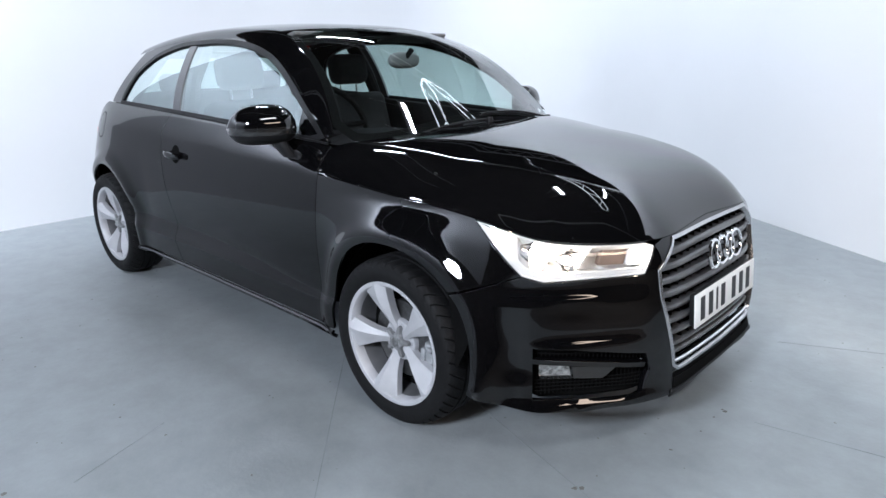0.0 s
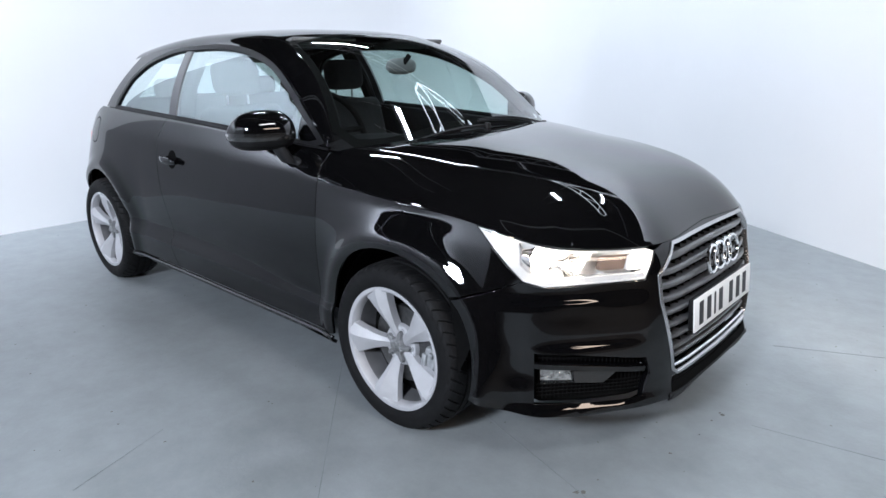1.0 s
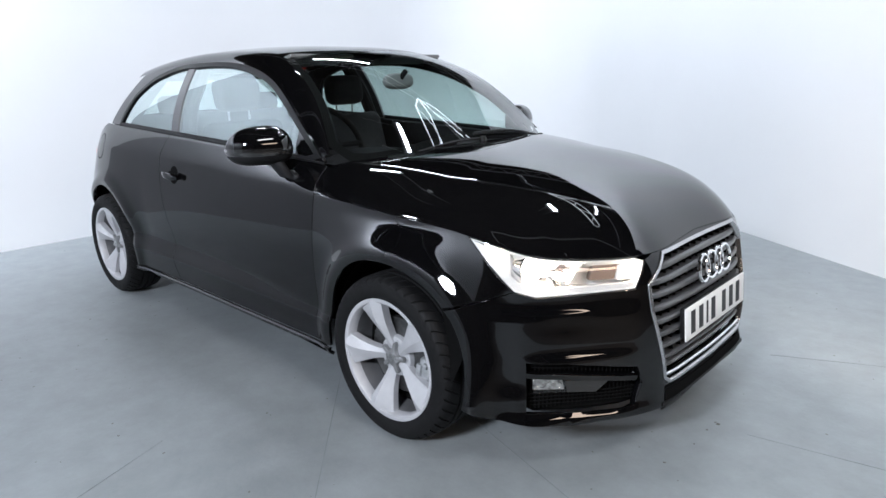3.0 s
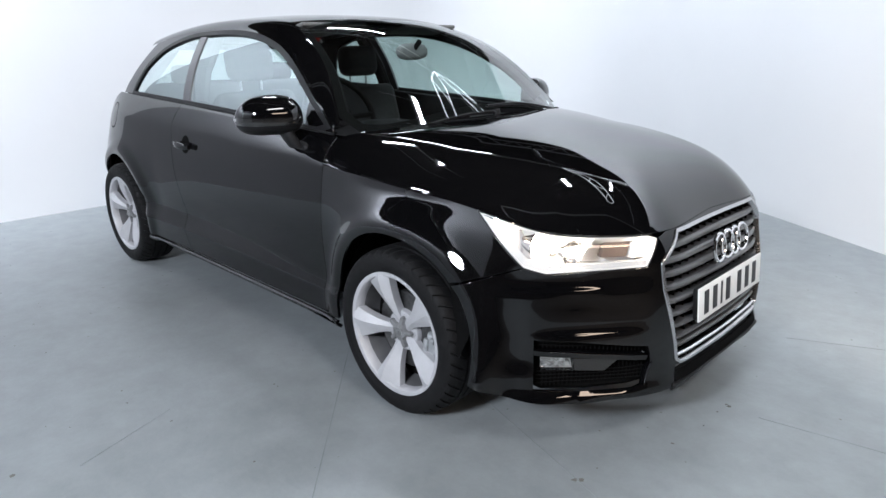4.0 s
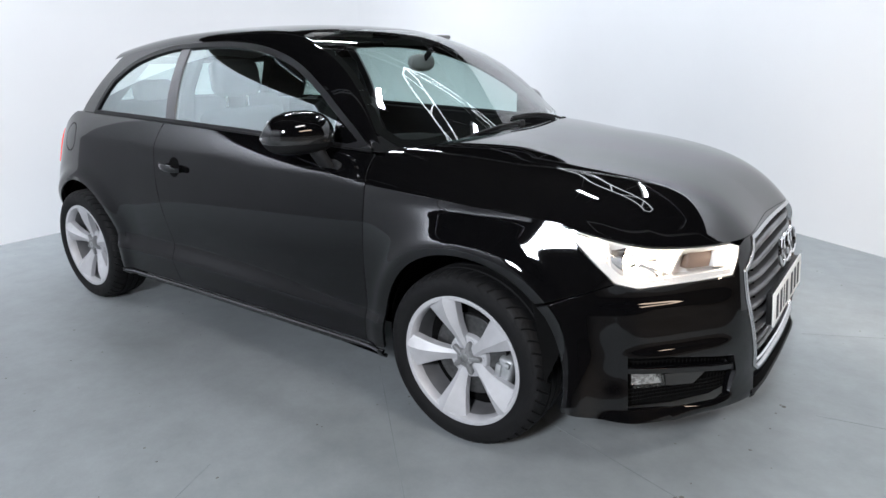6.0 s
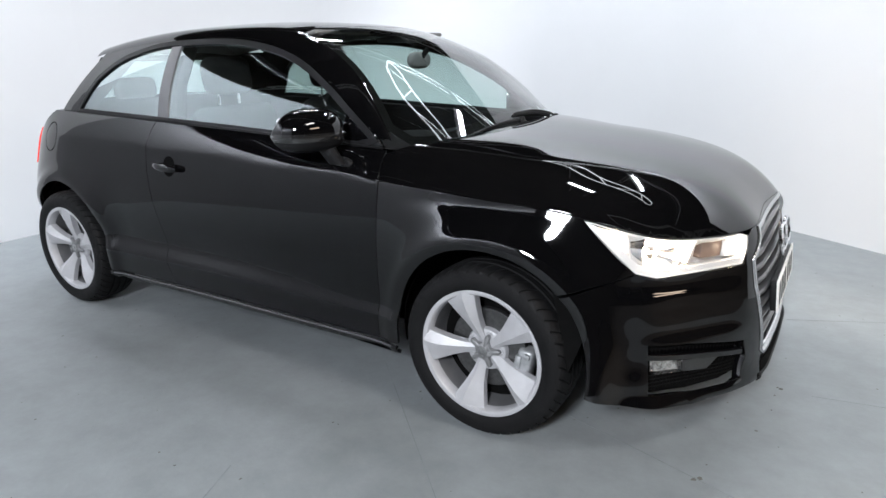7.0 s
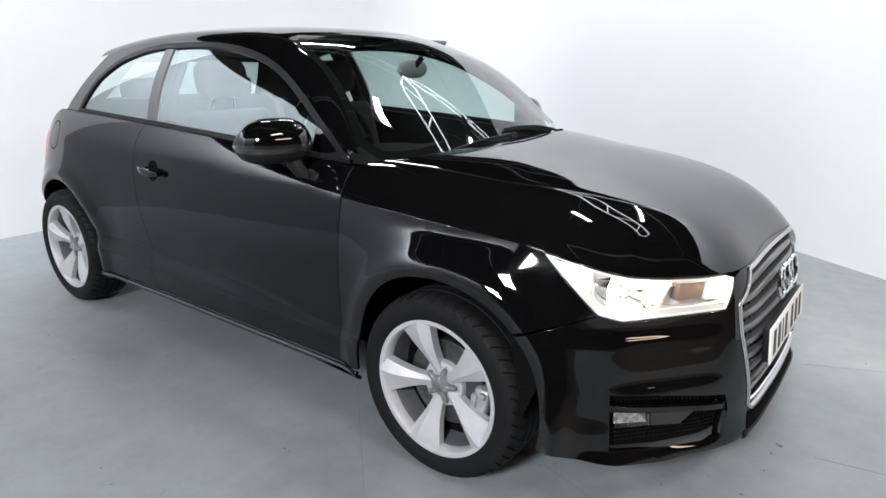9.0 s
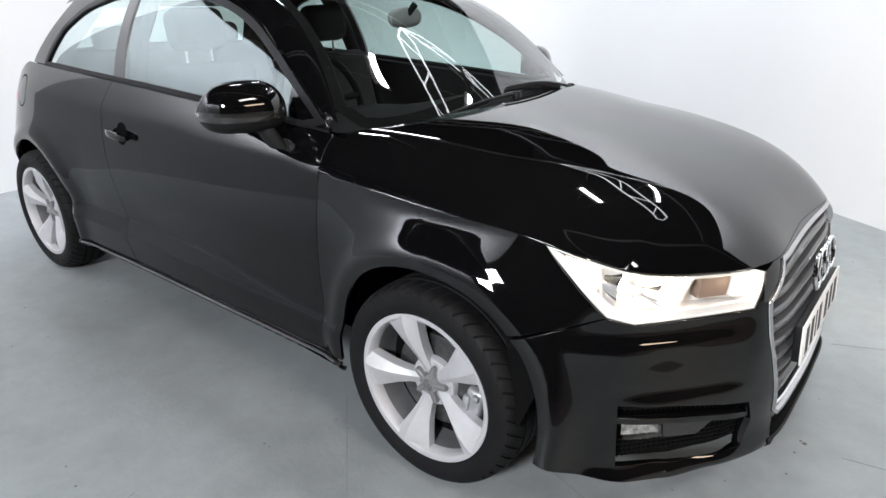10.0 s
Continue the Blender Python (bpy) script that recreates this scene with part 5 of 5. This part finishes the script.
def handle_unit(sg):
    t = new("door_handle")
    t.parent = car
    t["label"] = "black door handle over a flush dark patch"
    # dark disc laid on the skin paints the shade of the handle's hollow
    cup = [(SX(-1.588 + 0.038 * math.cos(a)), 0.783 + 0.043 * math.copysign(abs(math.sin(a)) ** 0.8, math.sin(a))) for a in np.linspace(0, 2 * math.pi, 29).tolist()[:-1]]
    cup = [(s * (1 if sg < 0 else -1), z) for s, z in cup]
    panel("cup", skin if sg < 0 else (lambda s, z: Vector((skin(-s, z).x, -skin(-s, z).y, z))), cup, DARK, t, "flush dark patch for the hollow's shade", offset=0.0016, gap=0.0, depth=0.002, step=0.02)
    bm = bmesh.new()
    rows = []
    for k in range(15):
        u = k / 14
        x = -1.672 + 0.162 * u
        p = skin(SX(x), 0.786 - 0.008 * u)
        lift = 0.004 + 0.032 * math.sin(math.pi * min(max(0.06 + 0.88 * u, 0), 1)) ** 0.5
        h = 0.0155 * (0.75 + 0.35 * math.sin(math.pi * u) ** 0.5)
        ring = []
        for a in np.linspace(0, 2 * math.pi, 13).tolist()[:-1]:
            ring.append(bm.verts.new((p.x, sg * (-p.y + lift + 0.009 * math.sin(a)), p.z + h * math.copysign(abs(math.cos(a)) ** 0.7, math.cos(a)))))
        rows.append(ring)
    for a, b in zip(rows, rows[1:]):
        for i in range(12):
            bm.faces.new((a[i], a[(i + 1) % 12], b[(i + 1) % 12], b[i]))
    bm.faces.new(rows[0])
    bm.faces.new(rows[-1][::-1])
    part("grip", bm, PAINT, t)


handle_unit(-1)
handle_unit(1)
# fuel flap outline on the right quarter
flap = [(SX(-2.59 + 0.075 * math.cos(a)), 0.862 + 0.072 * math.sin(a)) for a in np.linspace(0, 2 * math.pi, 41).tolist()[:-1]]
flap_in = shrink(flap, 0.0035)
panel("fuel_flap_joint", skin, flap, DARK, car, holes=[flap_in], offset=0.0012, gap=0.0, depth=0, step=0.02)
# cowl under the screen
panel("cowl", lambda x, y: Vector((x, y, min(hood_z(x, y), top(x, y).z) - 0.045)), [(cowl_x(y) + 0.03, y) for y in np.linspace(-0.69, 0.69, 20).tolist()] + [(cowl_x(y) - 0.09, y) for y in np.linspace(0.66, -0.66, 20).tolist()], TRIM, car, "black plastic cowl", depth=0, gap=0.0)


def wiper(y0, y1, lift, drop=0.0):
    t = new("wiper")
    t.parent = car
    t["label"] = "black windscreen wiper"
    n = 14
    arm = []
    for k in range(n + 1):
        u = k / n
        y = y0 + (y1 - y0) * u
        p = top(cowl_x(y) - 0.028 - lift * u, y)
        arm.append(p + Vector((0.006, 0, 0.007 - drop + 0.007 * math.sin(math.pi * u))))
    part("arm", tube_bm(arm, lambda u: 0.006 - 0.002 * u, 8), TRIM, t)
    part("blade", tube_bm([p + Vector((-0.008, 0, -0.010)) for p in arm[4:]], 0.006, 6), TRIM, t)
    piv = lathe_bm([(0.001, 0.018), (0.012, 0.016), (0.016, 0.006), (0.016, -0.02)], 20, axis="Z")
    bmesh.ops.translate(piv, verts=piv.verts, vec=arm[0] + Vector((0, 0, -0.006)))
    part("pivot", piv, TRIM, t)


wiper(0.56, -0.03, 0.012)
wiper(0.02, -0.56, 0.0, 0.018)
# bright strip at the screen's foot by the pillar and along the door sill seal
for sg in (-1, 1):
    part("belt_strip", tube_bm([side(x, BELT_Z(x) + 0.004) * 1.0 + Vector((0, -0.003, 0)) if sg < 0 else Vector((x, side_y(x, BELT_Z(x) + 0.004) + 0.003, BELT_Z(x) + 0.004)) for x in np.linspace(-0.47, -2.38, 40).tolist()], 0.0045, 8), TRIM, car, "black belt strip")
# roof spoiler lip
panel("spoiler", lambda x, y: top(x, y) + Vector((0, 0, 0.006)), [(-2.44, -0.45), (-2.44, 0.45), (-2.595, 0.39), (-2.65, 0.0), (-2.595, -0.39)], PAINT, car, "roof spoiler", depth=0.03)


liner_mat = vary(mat("grey_headliner", (0.16, 0.16, 0.155), 0.95), 60, 0.1)


# ---- cabin ----
def rounded(sx, sy, sz, at, bevel, material, name, parent, turn=None, label="", seg=4):
    return part(name, box_bm(sx, sy, sz, at, bevel, turn, seg=seg), material, parent, label)


cabin = new("cabin")
cabin.parent = car
cabin["label"] = "black cabin"
dash = bmesh.new()
rows = []
for y in np.linspace(-0.66, 0.66, 23).tolist():
    hump = 0.035 * math.exp(-((y + 0.36) / 0.16) ** 2)
    prof = [(-0.30, 0.865), (-0.42, 0.905), (-0.55, 0.915 + hump), (-0.66, 0.905 + hump), (-0.72, 0.86 + hump * 0.6), (-0.71, 0.78), (-0.66, 0.62), (-0.60, 0.42)]
    rows.append([dash.verts.new((x - 0.05 * (y / 0.66) ** 2, y, z - 0.02 * (y / 0.66) ** 2)) for x, z in prof])
for a, b in zip(rows, rows[1:]):
    for k in range(len(a) - 1):
        dash.faces.new((a[k], a[k + 1], b[k + 1], b[k]))
part("dashboard", dash, CABIN, cabin)
rounded(1.0, 0.22, 0.30, (-1.2, 0, 0.40), 0.04, CABIN, "centre_console", cabin)
# steering wheel, right-hand drive
M = Matrix.Translation((-0.87, -0.36, 0.93)) @ Matrix.Rotation(radians(66), 4, "Y")
sw = tube_bm([M @ Vector((0.183 * math.cos(a), 0.183 * math.sin(a), 0)) for a in np.linspace(0, 2 * math.pi, 49).tolist()[:-1]], 0.014, 10, close=True)
wheel_s = new("steering_wheel")
wheel_s.parent = cabin
part("rim", sw, CABIN, wheel_s)
hubb = lathe_bm([(0.001, 0.02), (0.05, 0.02), (0.065, 0.0), (0.06, -0.05), (0.03, -0.12)], 24, axis="Z")
bmesh.ops.transform(hubb, matrix=M, verts=hubb.verts)
part("boss", hubb, CABIN, wheel_s)
for a in (0, 180, 270):
    part("spoke", tube_bm([M @ Vector((0.05 * math.sin(radians(a)), 0.05 * math.cos(radians(a)), 0)), M @ Vector((0.18 * math.sin(radians(a)), 0.18 * math.cos(radians(a)), 0))], 0.014, 8), CABIN, wheel_s)


def seat(y):
    t = new("front_seat")
    t.parent = car
    t["label"] = "dark grey cloth front seat with head restraint"
    rounded(0.52, 0.48, 0.16, (-1.28, y, 0.52), 0.06, FABRIC, "cushion", t)
    rounded(0.13, 0.46, 0.54, (-1.56, y, 0.755), 0.055, FABRIC, "backrest", t, Matrix.Rotation(radians(-16), 4, "Y"))
    rounded(0.11, 0.26, 0.175, (-1.655, y, 1.155), 0.05, FABRIC, "head_restraint", t, Matrix.Rotation(radians(-8), 4, "Y"))
    for dy in (-0.06, 0.06):
        part("post", tube_bm([(-1.655, y + dy, 1.02), (-1.655, y + dy, 1.10)], 0.006, 8), STEEL, t)


seat(-0.36)
seat(0.36)
bench = new("rear_seat")
bench.parent = car
bench["label"] = "dark grey cloth rear bench"
rounded(0.50, 1.16, 0.18, (-2.08, 0, 0.52), 0.06, FABRIC, "cushion", bench)
rounded(0.14, 1.16, 0.52, (-2.42, 0, 0.78), 0.06, FABRIC, "backrest", bench, Matrix.Rotation(radians(-20), 4, "Y"))
for y in (-0.3, 0.3):
    rounded(0.09, 0.24, 0.12, (-2.50, y, 1.08), 0.04, FABRIC, "head_restraint", bench)
# inner door skins, headliner, floor
for sg in (-1, 1):
    bm = bmesh.new()
    rows = []
    for x in np.linspace(-0.45, -2.45, 18).tolist():
        rows.append([bm.verts.new((x, sg * (BELT_Y(x) - 0.05 - 0.02 * k), z)) for k, z in enumerate((BELT_Z(x) - 0.005, 0.80, 0.62, 0.30))])
        rows[-1].insert(0, bm.verts.new((x, sg * (BELT_Y(x) - 0.012), BELT_Z(x))))
    for a, b in zip(rows, rows[1:]):
        for k in range(len(a) - 1):
            bm.faces.new((a[k], a[k + 1], b[k + 1], b[k]))
    part("door_lining", bm, CABIN, cabin)
    part("pillar_lining", tube_bm([(-1.70, sg * 0.625, 0.97), (-1.73, sg * 0.578, 1.12), (-1.755, sg * 0.475, 1.29)], 0.036, 10), CABIN, cabin)
    # front pillar lining
    part("pillar_lining", tube_bm([Vector((x, sg * (RAIL_Y(x) - 0.045), RAIL_Z(x) - 0.035)) for x in np.linspace(-0.50, -1.05, 12).tolist()], 0.026, 8), CABIN, cabin)
    # rear pillar lining
    bm = bmesh.new()
    q = [(-2.40, 0.60, 1.0), (-2.62, 0.60, 0.99), (-2.45, 0.50, 1.25), (-2.12, 0.49, 1.26)]
    f = [bm.verts.new((x, sg * y, z)) for x, y, z in q]
    bm.faces.new(f)
    part("pillar_lining", bm, CABIN, cabin)
panel("headliner", lambda x, y: top(x, y, 0.045), [(-1.04, -0.44), (-1.0, 0.0), (-1.04, 0.44), (-2.5, 0.42), (-2.5, -0.42)], liner_mat, cabin, depth=0, gap=0.0, step=0.06)
panel("carpet", lambda x, y: Vector((x, y, 0.28)), [(-0.4, -0.7), (-0.4, 0.7), (-2.9, 0.7), (-2.9, -0.7)], DARK, cabin, depth=0, step=0.4)
panel("parcel_shelf", lambda x, y: Vector((x, y, 0.93)), [(-2.48, -0.6), (-2.48, 0.6), (-2.95, 0.5), (-2.95, -0.5)], CABIN, cabin, depth=0.01, step=0.2)
# interior mirror
mirror_grey = mat("grey_mirror_plastic", (0.17, 0.175, 0.175), 0.45)
im = new("interior_mirror")
im.parent = car
im["label"] = "dark interior rear-view mirror"
oval = bmesh.new()
bmesh.ops.create_uvsphere(oval, u_segments=28, v_segments=14, radius=1.0)
for v in oval.verts:
    v.co = Vector((0.022 * math.copysign(abs(v.co.x) ** 0.7, v.co.x), 0.120 * math.copysign(abs(v.co.y) ** 0.75, v.co.y), 0.038 * math.copysign(abs(v.co.z) ** 0.8, v.co.z)))
bmesh.ops.transform(oval, matrix=Matrix.Translation((-0.775, 0.0, 1.212)) @ Matrix.Rotation(radians(12), 4, "Z"), verts=oval.verts)
part("housing", oval, mirror_grey, im)
part("stem", tube_bm([(-0.76, 0.0, 1.225), (-0.735, 0.015, 1.262)], 0.012, 8), CABIN, im)
# sun visors
for y in (-0.30, 0.30):
    rounded(0.16, 0.36, 0.018, (-1.03, y, 1.318), 0.008, liner_mat, "sun_visor", cabin, Matrix.Rotation(radians(-12), 4, "Y"))
